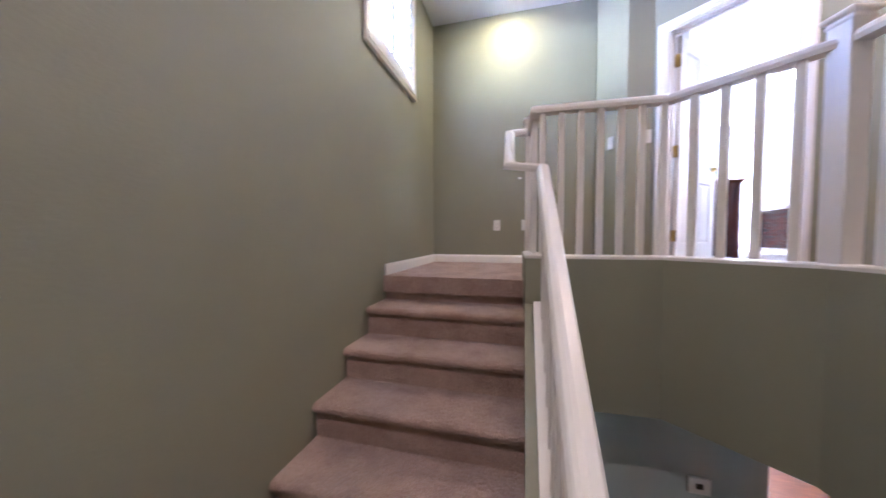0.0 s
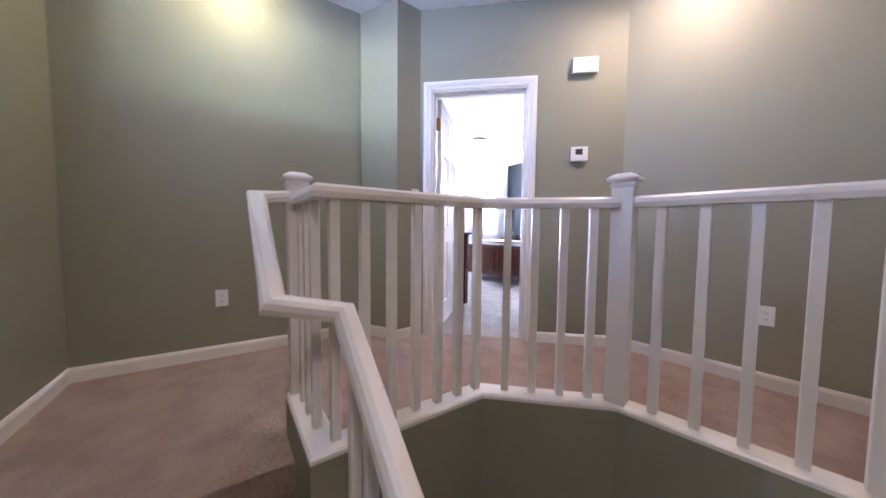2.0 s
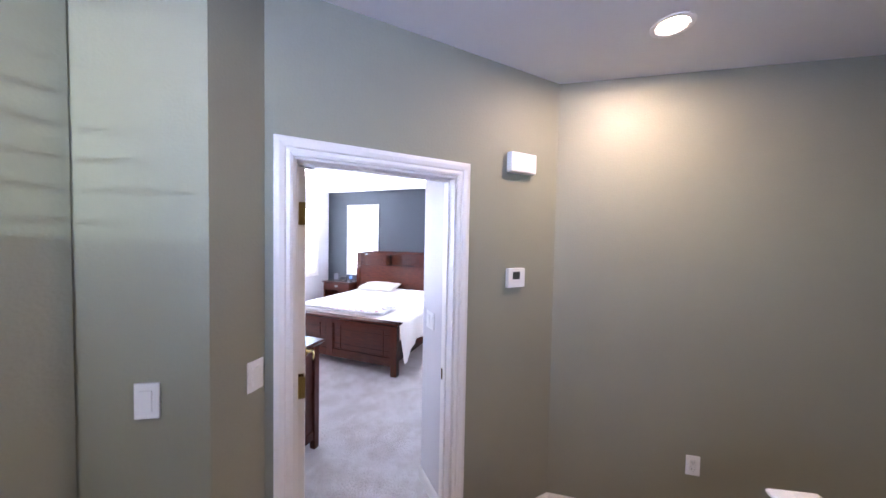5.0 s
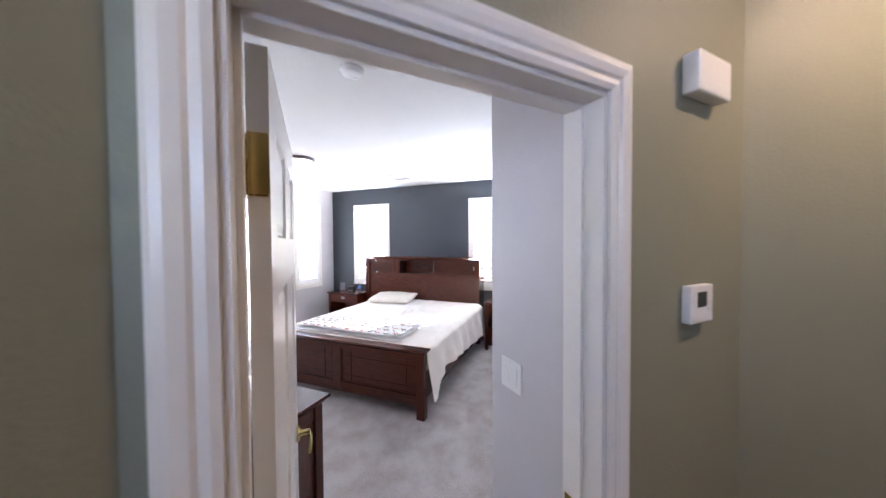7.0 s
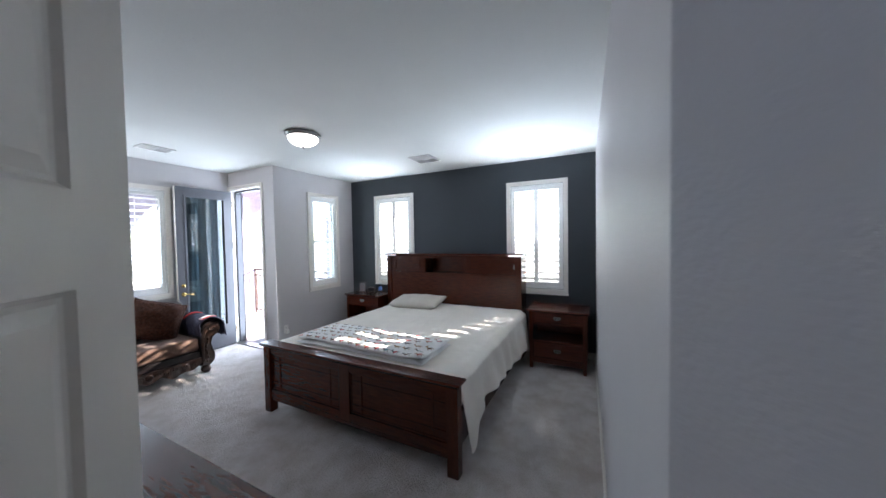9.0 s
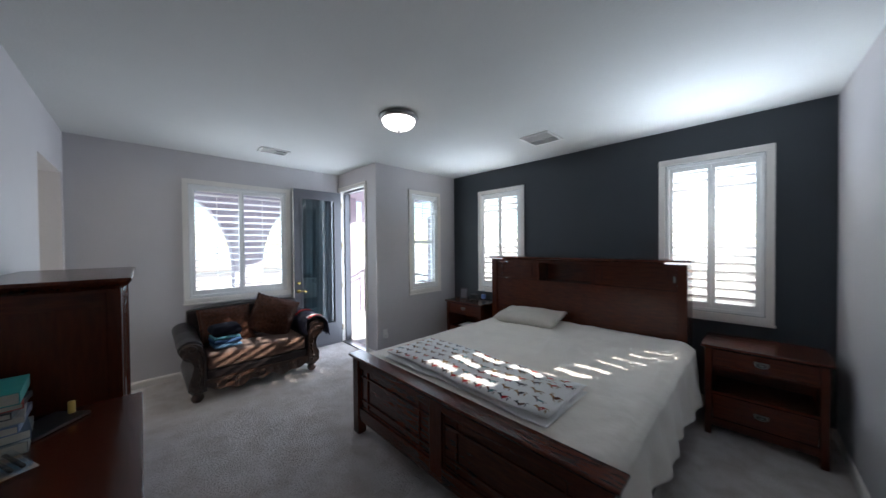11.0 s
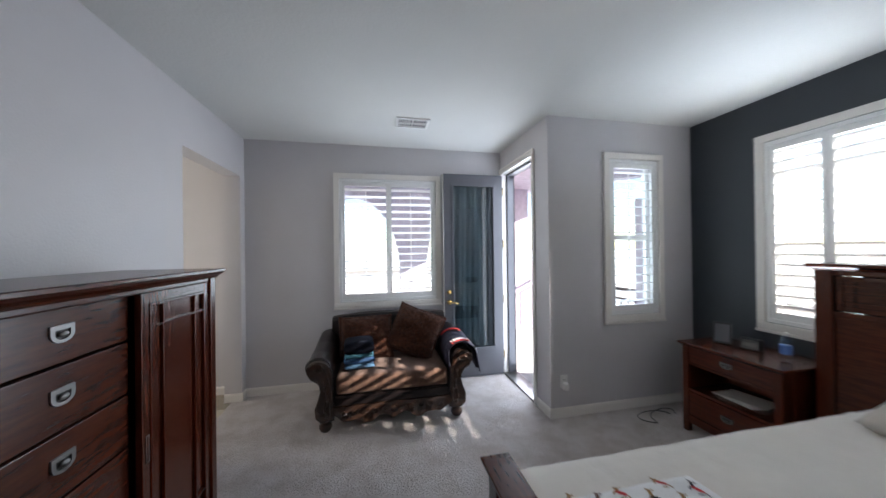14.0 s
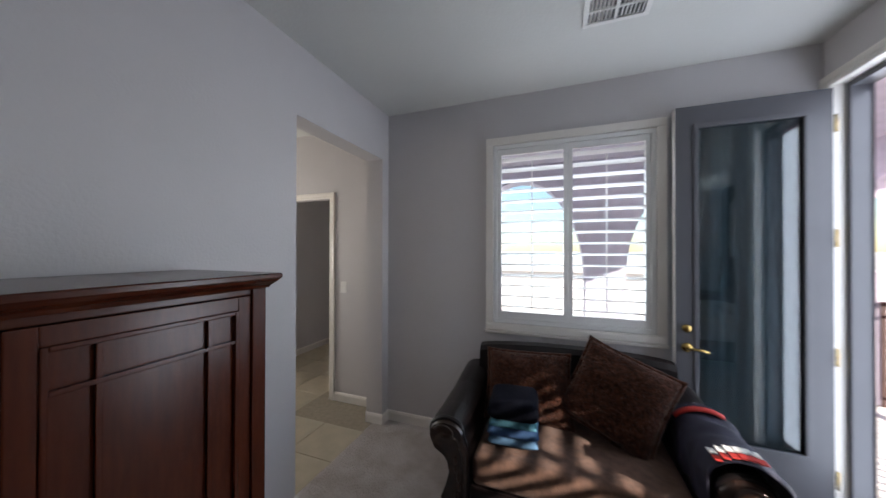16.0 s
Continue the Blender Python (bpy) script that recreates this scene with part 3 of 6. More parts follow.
def casing(name, m, w, h, label, mat=None, wide=0.07):
    """Moulded casing round three sides of a doorway w by h: local x along the wall, y out of the room, z up."""
    sec = [(0.0, 0.001), (0.0, 0.010), (0.012, 0.015), (0.026, 0.012), (0.032, 0.018), (0.050, 0.022), (0.062, 0.020), (wide, 0.016), (wide, 0.001)]
    bm = bmesh.new()
    rings = []
    for cx, cz, sx, sz in ((0, 0, -1, 0), (0, h, -1, 1), (w, h, 1, 1), (w, 0, 1, 0)):
        rings.append([bm.verts.new((cx + sx * d, -t, cz + sz * d)) for d, t in sec])
    n = len(sec)
    for a, b in zip(rings, rings[1:]):
        for j in range(n):
            bm.faces.new((a[j], a[(j + 1) % n], b[(j + 1) % n], b[j]))
    bm.faces.new(rings[0]), bm.faces.new(rings[-1])
    ob = structure(name, bm, mat or TRIM, label, "trim")
    ob.matrix_basis = m
    return ob


door_m = pose(*on_door(0.07), 0, 0, 0, math.degrees(math.atan2(DD.y, DD.x)))
casing("trim_door_hall", door_m, DOOR_W, 2.035, "white moulded door casing on the olive wall")
casing("trim_door_bedroom", door_m @ pose(DOOR_W, 0.12, 0, 0, 0, 180), DOOR_W, 2.035, "white moulded door casing inside the bedroom")
bm = bmesh.new()
for r in ((0.0, 0.012, 0.001, 0.119, 0, 2.022), (DOOR_W - 0.012, DOOR_W, 0.001, 0.119, 0, 2.022), (0.0, DOOR_W, 0.001, 0.119, 2.0225, 2.0345)):
    box(bm, *r, 0.0015)
for r in ((0.012, 0.022, 0.055, 0.080, 0, 2.022), (DOOR_W - 0.022, DOOR_W - 0.012, 0.055, 0.080, 0, 2.022), (0.022, DOOR_W - 0.022, 0.055, 0.080, 2.012, 2.022)):
    box(bm, *r, 0.0015)
jamb = structure("trim_door_jamb", bm, TRIM, "white painted door jamb with a stop", "trim")
jamb.matrix_basis = door_m
bm = boxes((DOOR_W - 0.0135, DOOR_W - 0.0115, 0.085, 0.112, 0.93, 0.99), bevel=0.0005)
part("strike_plate", bm, BRASS, jamb, "small brass strike plate")


def panel_door(m, w, h):
    """Six-panel door: local x from the hinge to the free edge, y through its thickness, z up."""
    d = thing("door_1", m, "white six-panel bedroom door standing open", "door", kind="structure")
    t = 0.035
    st = 0.105
    xs = [st, (w - 0.09) / 2, (w + 0.09) / 2, w - st]
    rows = [(0.21, 0.78), (0.92, 1.56), (1.68, 1.90)]
    holes = [(a, b, z0, z1) for z0, z1 in rows for a, b in ((xs[0], xs[1]), (xs[2], xs[3]))]
    slab = part("door_slab", wall_mesh(w, t, 0.0, h, holes), TRIM, d)
    for a, b, z0, z1 in holes:
        bm = bmesh.new()
        for face, s in ((0.0, 1), (t, -1)):
            prev = None
            for inset, dep in ((0.0, 0.0005), (0.007, 0.008), (0.014, 0.009), (0.032, 0.004)):
                y = face + s * dep
                ring = [bm.verts.new(p) for p in ((a + inset, y, z0 + inset), (b - inset, y, z0 + inset), (b - inset, y, z1 - inset), (a + inset, y, z1 - inset))]
                if prev:
                    for i in range(4):
                        bm.faces.new((prev[i], prev[(i + 1) % 4], ring[(i + 1) % 4], ring[i]))
                prev = ring
            bm.faces.new(prev)
        part("door_panel", bm, TRIM, d)
    for side in (1, -1):
        y = t if side > 0 else 0.0
        bm = bmesh.new()
        q = pose(w - 0.07, y, 0.93, -90 * side)
        lathe(bm, [(0.031, 0.0), (0.031, 0.004), (0.026, 0.010), (0.012, 0.014), (0.010, 0.045)], 20, m=q)
        handle = part("door_handle", bm, BRASS, d, "polished brass lever handle", smooth=True)
        bm = bmesh.new()
        sweep(bm, [(w - 0.07, y + side * 0.046, 0.93), (w - 0.11, y + side * 0.050, 0.936), (w - 0.15, y + side * 0.050, 0.930), (w - 0.185, y + side * 0.046, 0.918)], [(0.006 * math.cos(k * math.pi / 4), 0.009 * math.sin(k * math.pi / 4)) for k in range(8)])
        part("lever", bm, BRASS, handle, smooth=True)
    for z in (0.28, 1.02, 1.80):
        bm = bmesh.new()
        box(bm, -0.002, 0.0, 0.003, 0.032, z - 0.05, z + 0.05, 0.0006)
        box(bm, -0.036, -0.034, -0.003, 0.028, z - 0.05, z + 0.05, 0.0006)
        hinge = part("hinge", bm, BRASS, d, "polished brass butt hinge")
        bm = bmesh.new()
        for k in range(5):
            rod(bm, (-0.016, 0.036, z - 0.05 + 0.0202 * k), (-0.016, 0.036, z - 0.05 + 0.0202 * k + 0.0192), 0.0065, 10)
        part("hinge_barrel", bm, BRASS, hinge, smooth=True)
    return d


HINGE = Vector(on_door(0.088, 0.142))
leaf_yaw = math.degrees(math.atan2(DN.y, DN.x)) - 4
panel_door(pose(HINGE.x, HINGE.y, 0.012, 0, 0, leaf_yaw) @ pose(0, -0.035, 0), 0.757, 2.01)

# balcony door: grey, full glass, with a curtain on its far side
DOOR_GLASS = glass_material("mirrored_door_glass", (0.62, 0.70, 0.72), 0.09)


def glass_door(m, w, h):
    """Local x from the hinge to the free edge, y to its far side, z up."""
    d = thing("door_2", m, "grey full-glass balcony door standing open", "door", kind="structure")
    t = 0.044
    part("door_slab", wall_mesh(w, t, 0, h, [(0.115, w - 0.115, 0.34, h - 0.135)]), GREY_DOOR, d)
    bm = bmesh.new()
    gx0, gx1, gz0, gz1 = 0.115, w - 0.115, 0.34, h - 0.135
    for y0, y1 in ((-0.007, 0.010), (t - 0.010, t + 0.007)):
        for r in ((gx0 - 0.02, gx1 + 0.02, y0, y1, gz0 - 0.02, gz0 + 0.006), (gx0 - 0.02, gx1 + 0.02, y0, y1, gz1 - 0.006, gz1 + 0.02), (gx0 - 0.02, gx0 + 0.006, y0, y1, gz0 + 0.006, gz1 - 0.006), (gx1 - 0.006, gx1 + 0.02, y0, y1, gz0 + 0.006, gz1 - 0.006)):
            box(bm, *r, 0.003)
    part("glazing_bead", bm, GREY_DOOR, d)
    bm = boxes((gx0, gx1, 0.018, 0.024, gz0, gz1))
    pane = part("pane", bm, DOOR_GLASS, d)
    pane.visible_shadow = False
    bm = bmesh.new()
    cols, rows = 90, 10
    grid = []
    for j in range(rows + 1):
        z = gz0 - 0.01 + (gz1 - gz0 + 0.02) * j / rows
        row = []
        for i in range(cols + 1):
            u = i / cols
            fold = 0.008 * math.sin(u * 19 + 1.1 * math.sin(z * 1.3 + u * 4)) + 0.003 * math.sin(u * 53 + 1.5 * z)
            row.append(bm.verts.new((gx0 - 0.02 + (gx1 - gx0 + 0.04) * u, -0.022 + fold, z)))
        grid.append(row)
    for j in range(rows):
        for i in range(cols):
            bm.faces.new((grid[j][i], grid[j][i + 1], grid[j + 1][i + 1], grid[j + 1][i]))
    CURTAIN = material("blue_grey_curtain", (0.145, 0.158, 0.18), 0.85, vary=0.12, scale=8, stretch=(6, 1, 1), bump=0.1)
    part("curtain", bm, CURTAIN, d, "blue-grey gathered door curtain", smooth=True)
    part("edge_strip", boxes((w + 0.0005, w + 0.003, 0.001, t - 0.001, 0.002, h - 0.002)), TRIM, d, "cream painted free edge")
    for z, r in ((1.02, 0.026), (0.90, 0.030)):
        bm = bmesh.new()
        lathe(bm, [(r, 0.0), (r, 0.006), (r * 0.75, 0.014), (r * 0.4, 0.018)], 20, m=pose(w - 0.058, t, z, -90))
        rose = part("door_handle" if z < 1 else "deadbolt", bm, BRASS, d, "polished brass", smooth=True)
        bm = bmesh.new()
        if z < 1:
            sweep(bm, [(w - 0.058, t + 0.012, z), (w - 0.058, t + 0.045, z), (w - 0.085, t + 0.052, z + 0.004), (w - 0.125, t + 0.050, z - 0.002), (w - 0.160, t + 0.046, z - 0.012)], [(0.006 * math.cos(k * math.pi / 4), 0.008 * math.sin(k * math.pi / 4)) for k in range(8)])
            part("lever", bm, BRASS, rose, smooth=True)
        else:
            box(bm, w - 0.064, w - 0.052, t + 0.018, t + 0.034, z - 0.014, z + 0.014, 0.003)
            part("thumb_turn", bm, BRASS, rose)
    for z in (0.24, 0.92, 1.58, 2.22):
        bm = boxes((-0.003, -0.001, 0.004, 0.040, z - 0.05, z + 0.05), bevel=0.0006)
        hinge = part("hinge", bm, BRASS, d, "polished brass hinge")
        bm = bmesh.new()
        rod(bm, (-0.008, t + 0.006, z - 0.05), (-0.008, t + 0.006, z + 0.05), 0.007, 10)
        part("hinge_barrel", bm, BRASS, hinge, smooth=True)
    return d


glass_door(pose(5.272, 8.405, 0.012, 0, 0, 180) @ pose(0, -0.044, 0, 0, 0, 0), 0.735, 2.42)
casing("trim_balcony_door", pose(XD, 8.44, 0, 0, 0, -90), 0.75, 2.46, "white moulded casing of the balcony doorway", wide=0.055)
bm = boxes((0.055, 0.15, 0.002, 0.030, 0.0, 2.458), (0.055, 0.15, 0.72, 0.748, 0.0, 2.458), (0.055, 0.15, 0.030, 0.72, 2.430, 2.458), bevel=0.002)
GREY_FRAME = GREY_DOOR
frame_ob = structure("trim_balcony_frame", bm, GREY_FRAME, "grey painted frame of the balcony door", "trim")
frame_ob.matrix_basis = pose(XD, 7.69, 0)
bm = boxes((-0.01, 0.16, 0.0, 0.75, -0.02, 0.018), bevel=0.004)
ob = structure("trim_threshold", bm, METAL, "dull metal threshold of the balcony door", "trim")
ob.matrix_basis = pose(XD, 7.69, 0)
casing("trim_bath_door", pose(0.80, 8.62, 0), 0.84, 2.05, "cream moulded casing of the bathroom door", wide=0.06)


# wall plates and small fittings
def plate(name, m, kind, label, w=0.072, h=0.116):
    """A cover plate on a wall: local x along the wall, y out of the room, z up, origin at its centre."""
    ob = thing(name, m, label, "outlet" if kind == "outlet" else "switch")
    bm = boxes((-w / 2, w / 2, -0.007, -0.001, -h / 2, h / 2), bevel=0.003)
    part("cover_plate", bm, PLASTIC, ob)
    if kind == "outlet":
        for z in (-0.020, 0.020):
            bm = boxes((-0.017, 0.017, -0.010, -0.0065, z - 0.014, z + 0.014), bevel=0.004)
            sock = part("socket", bm, PLASTIC, ob)
            bm = boxes((-0.008, -0.006, -0.0105, -0.0098, z - 0.005, z + 0.006), (0.006, 0.008, -0.0105, -0.0098, z - 0.005, z + 0.006), (-0.002, 0.002, -0.0105, -0.0098, z - 0.011, z - 0.007))
            part("slots", bm, DARK_PLASTIC, sock)
    else:
        n = 2 if kind == "double" else 1
        for k in range(n):
            x = (k - (n - 1) / 2) * 0.046
            bm = boxes((x - 0.017, x + 0.017, -0.011, -0.0065, -0.034, 0.034), bevel=0.002)
            part("rocker", bm, PLASTIC, ob)
    return ob


plate("outlet", pose(0.444, 3.606, 0.413), "outlet", "white duplex outlet low on the landing wall")
plate("cable_outlet", pose(0.745, 3.606, 0.415), "blank", "white blank cover plate on the landing wall")
pier_m = along((1.43, 3.606), COL)
plate("light_switch", pier_m @ pose(0.20, 0, 1.18), "single", "white rocker switch on the olive pier")
plate("light_switch", along(COL, on_door(-0.03, 0.0)) @ pose(0.17, 0, 1.18), "single", "white rocker switch on the pier return", w=0.07)
hall_m = along(HALL_CORNER, HALL_END)
plate("outlet", hall_m @ pose(0.80, 0, 0.42), "outlet", "white duplex outlet low on the hall wall")
entry_m = along(R0, on_door(DOOR_W + 0.14, 0.12))
plate("light_switch", entry_m @ pose(0.13, 0, 1.17), "double", "white double rocker switch beside the bedroom door", w=0.116)
plate("outlet", pose(5.42, YB, 0.32), "outlet", "white duplex outlet low on the bay wall")
bm = boxes((-0.022, 0.022, -0.05, -0.012, -0.03, 0.03), bevel=0.006)
ob = tagged(part("plug_adapter", bm, PLASTIC), "white plug adapter pushed into an outlet", "plug")
ob.matrix_basis = pose(5.422, YB, 0.285)
plate("light_switch", pose(1.81, 8.62, 1.15), "single", "white switch on the bathroom passage wall")

bp = thing("wall_bumper", pose(0.686, 3.606, 0.92), "small scuffed white bumper stuck on the landing wall", "wall bumper")
bm = bmesh.new()
lathe(bm, [(0.018, 0.001), (0.018, 0.004), (0.013, 0.009), (0.004, 0.011)], 20, m=pose(0, 0, 0, 90, 0, 0) @ Matrix.Diagonal((1.0, 0.7, 1, 1)))
part("pad", bm, PLASTIC, bp, smooth=True)
wall_m = along(on_door(0.0), HALL_CORNER)
th = thing("thermostat", wall_m @ pose(1.225, 0, 1.495), "white digital thermostat with a grey screen on the olive wall", "thermostat")
part("body", boxes((-0.062, 0.062, -0.028, -0.001, -0.055, 0.055), bevel=0.006), PLASTIC, th)
part("screen", boxes((-0.030, 0.022, -0.0295, -0.0275, -0.008, 0.036), bevel=0.001), material("lcd_screen", (0.05, 0.06, 0.055), 0.2), th)
part("button", boxes((0.030, 0.046, -0.0305, -0.0275, 0.0, 0.012), (0.030, 0.046, -0.0305, -0.0275, -0.022, -0.010), bevel=0.002), PLASTIC, th)
ch = thing("door_chime", wall_m @ pose(1.243, 0, 2.148), "white boxy door chime high on the olive wall", "door chime")
part("cover", boxes((-0.092, 0.092, -0.046, -0.001, -0.056, 0.056), bevel=0.008), PLASTIC, ch)
lt = thing("thermostat", pose(1.80, 2.36, -1.27), "white thermostat on the lower grey-green wall", "thermostat")
part("body", boxes((-0.06, 0.06, -0.026, -0.001, -0.05, 0.05), bevel=0.005), PLASTIC, lt)
part("screen", boxes((-0.02, 0.02, -0.0275, -0.0255, -0.015, 0.02), bevel=0.001), DARK_PLASTIC, lt)

# ---------------- the railing ----------------
RAIL_Z = 1.015
RAIL_SEC = [(-0.030, -0.022), (0.030, -0.022), (0.034, -0.004), (0.030, 0.012), (0.018, 0.022), (-0.018, 0.022), (-0.030, 0.012), (-0.034, -0.004)]
SHOE_SEC = [(-0.047, -0.010), (0.057, -0.010), (0.057, 0.004), (0.048, 0.010), (-0.038, 0.010), (-0.047, 0.004)]
guard = thing("balustrade", pose(1.47, 2.05, KERB), "white painted guard railing with square balusters and newels", "railing")
inv = guard.matrix_basis.inverted()


def place(bm):
    bmesh.ops.transform(bm, matrix=inv, verts=bm.verts)
    return bm


def newel(parent, x, y, z0, z1, yaw):
    bm = bmesh.new()
    box(bm, -0.040, 0.040, -0.040, 0.040, z0, z1 - 0.05, 0.004)
    post = part("newel_post", bm, TRIM, parent, m=inv @ pose(x, y, 0, 0, 0, yaw))
    bm = bmesh.new()
    prev = None
    for r, z in ((0.0415, -0.062), (0.044, -0.056), (0.044, -0.050), (0.0415, -0.046), (0.0415, -0.040), (0.054, -0.034), (0.056, -0.026), (0.053, -0.020), (0.028, -0.004), (0.008, 0.0)):
        ring = [bm.verts.new((sx * r, sy * r, z1 + z)) for sx, sy in ((-1, -1), (1, -1), (1, 1), (-1, 1))]
        if prev:
            for i in range(4):
                bm.faces.new((prev[i], prev[(i + 1) % 4], ring[(i + 1) % 4], ring[i]))
        prev = ring
    bm.faces.new(prev)
    part("newel_cap", bm, TRIM, post)


def baluster_mesh(h):
    bm = bmesh.new()
    box(bm, -0.016, 0.016, -0.016, 0.016, 0, h, 0.002, seg=1)
    return mesh_of("baluster", bm, TRIM)


shapes = [(N1, C1, 3), (C2, N2, 4), (N2, E2, 17)]
bal_me = baluster_mesh(RAIL_Z - KERB - 0.03)
newel(guard, *N1, KERB - 0.25, 1.135, 0)
newel(guard, *N2, KERB - 0.02, 1.135, 13)
for a, b, n in shapes:
    va, vb = Vector(a), Vector(b)
    yaw = math.degrees(math.atan2(vb.y - va.y, vb.x - va.x))
    for k in range(n):
        p = va.lerp(vb, (k + 1) / (n + 1))
        ob = new("baluster", bal_me)
        ob.parent = guard
        ob.matrix_basis = inv @ pose(p.x, p.y, KERB + 0.012, 0, 0, yaw)
for k in range(7):
    p = Vector(C1).lerp(Vector(C2), 0.055 + 0.915 * k / 6)
    ob = new("baluster", bal_me)
    ob.parent = guard
    ob.matrix_basis = inv @ pose(p.x, p.y, KERB + 0.012, 0, 0, 2)
for run in ([N1, C1, C2, N2], [N2, E2]):
    bm = bmesh.new()
    sweep(bm, [(*p, RAIL_Z) for p in run], RAIL_SEC)
    part("handrail", place(bm), TRIM, guard)
    bm = bmesh.new()
    sweep(bm, [(*p, KERB) for p in run], SHOE_SEC)
    part("bottom_rail", place(bm), TRIM, guard)

stair_rail = thing("stair_railing", pose(0.84, 1.9, slope_z(1.9) + 0.1), "white painted sloping stair railing with square balusters", "railing")
inv = stair_rail.matrix_basis.inverted()
RX = 0.832


def hand_z(y):
    return 0.65 + (y - 1.88) * RISE / RUN


bm = bmesh.new()
sweep(bm, [(0.745, 2.435, 1.03), (0.625, 2.41, 1.02), (0.645, 1.935, 0.69), (RX - 0.01, 1.885, 0.655), (RX, -1.5, hand_z(-1.5))], RAIL_SEC)
part("handrail", place(bm), TRIM, stair_rail)
bm = bmesh.new()
sweep(bm, [(RX, 1.955, slope_z(1.955) + 0.112), (RX, -1.6, slope_z(-1.6) + 0.112)], [(-0.05, -0.011), (0.05, -0.011), (0.05, 0.011), (-0.05, 0.011)])
part("bottom_rail", place(bm), TRIM, stair_rail)
bm = bmesh.new()
for k in range(24):
    y0 = 1.83 - 0.13 * k
    for s in ((-0.017, 0.017),):
        vs = [bm.verts.new(p) for p in [(RX + sx, yy, slope_z(yy) + 0.123 + dz) for dz in (0, 0.022) for sx, yy in ((-0.018, y0 - 0.018), (0.018, y0 - 0.018), (0.018, y0 - 0.112), (-0.018, y0 - 0.112))]]
        for q in ((0, 1, 2, 3), (4, 5, 6, 7), (0, 1, 5, 4), (1, 2, 6, 5), (2, 3, 7, 6), (3, 0, 4, 7)):
            bm.faces.new([vs[i] for i in q])
part("fillet", place(bm), TRIM, stair_rail, kind="stuff")
for k in range(25):
    y = 1.83 - 0.13 * k
    z0 = slope_z(y) + 0.10
    bm = bmesh.new()
    box(bm, -0.016, 0.016, -0.016, 0.016, 0, hand_z(y) - z0, 0.002, seg=1)
    part("baluster", bm, TRIM, stair_rail, m=inv @ pose(RX, y, z0))


# ---------------- ceiling fittings ----------------
lamp_m = pose(4.60, 5.90, CEIL)
cl = thing("ceiling_light", lamp_m, "flush ceiling light with nickel ring and lit frosted bowl", "ceiling light")
bm = bmesh.new()
lathe(bm, [(0.150, -0.001), (0.158, -0.006), (0.172, -0.012), (0.174, -0.024), (0.166, -0.030), (0.160, -0.040), (0.148, -0.046), (0.10, -0.044)], 40)
part("ring", bm, METAL, cl, "brushed nickel ring", smooth=True)
bm = bmesh.new()
lathe(bm, [(0.146, -0.046)] + [(0.146 * math.cos(a), -0.046 - 0.085 * math.sin(a)) for a in [0.12 * k for k in range(1, 13)]], 40)
part("bowl", bm, glow_material("frosted_lit_glass", (1.0, 0.96, 0.90), 0.9), cl, "glowing frosted glass bowl", smooth=True)
bm = bmesh.new()
lathe(bm, [(0.003, -0.129), (0.014, -0.131), (0.012, -0.138), (0.006, -0.142), (0.010, -0.149), (0.006, -0.157), (0.001, -0.159)], 14)
part("finial", bm, METAL, cl, smooth=True)


def vent(m, w, d):
    v = thing("ceiling_vent", m, "white stamped-metal ceiling air register", "vent")
    bm = bmesh.new()
    for r in ((-w / 2, w / 2, -d / 2, -d / 2 + 0.025), (-w / 2, w / 2, d / 2 - 0.025, d / 2), (-w / 2, -w / 2 + 0.025, -d / 2 + 0.025, d / 2 - 0.025), (w / 2 - 0.025, w / 2, -d / 2 + 0.025, d / 2 - 0.025), (-0.008, 0.008, -d / 2 + 0.025, d / 2 - 0.025), (-w / 2 + 0.025, w / 2 - 0.025, -0.007, 0.007)):
        box(bm, *r, -0.012, -0.001, 0.002)
    part("frame", bm, PLASTIC, v)
    # black sheet behind the slats stands in for the duct's shade
    bm = boxes((-w / 2 + 0.02, w / 2 - 0.02, -d / 2 + 0.02, d / 2 - 0.02, -0.0025, -0.0005))
    part("backing", bm, DARK_PLASTIC, v, "black sheet for the shade in the duct")
    n = 6
    me = mesh_of("slat", boxes((-0.001, 0.001, -d / 2 + 0.03, d / 2 - 0.03, -0.006, 0.006)), PLASTIC)
    for s in (-1, 1):
        for k in range(n):
            ob = new("slat", me)
            ob.parent = v
            ob.matrix_basis = pose(s * (0.018 + (w / 2 - 0.045) * (k + 0.5) / n), 0, -0.010, 0, s * 40)


vent(pose(4.11, 7.77, CEIL), 0.31, 0.22)
vent(pose(6.09, 5.32, CEIL), 0.36, 0.34)
sd = thing("smoke_detector", pose(3.22, 4.03, CEIL), "round white smoke detector on the bedroom ceiling", "smoke detector")
bm = bmesh.new()
lathe(bm, [(0.070, -0.001), (0.070, -0.012), (0.064, -0.016), (0.060, -0.030), (0.050, -0.038), (0.02, -0.040)], 32)
part("body", bm, PLASTIC, sd, smooth=True)
part("test_button", boxes((0.02, 0.045, -0.012, 0.012, -0.046, -0.036), bevel=0.003), PLASTIC, sd)


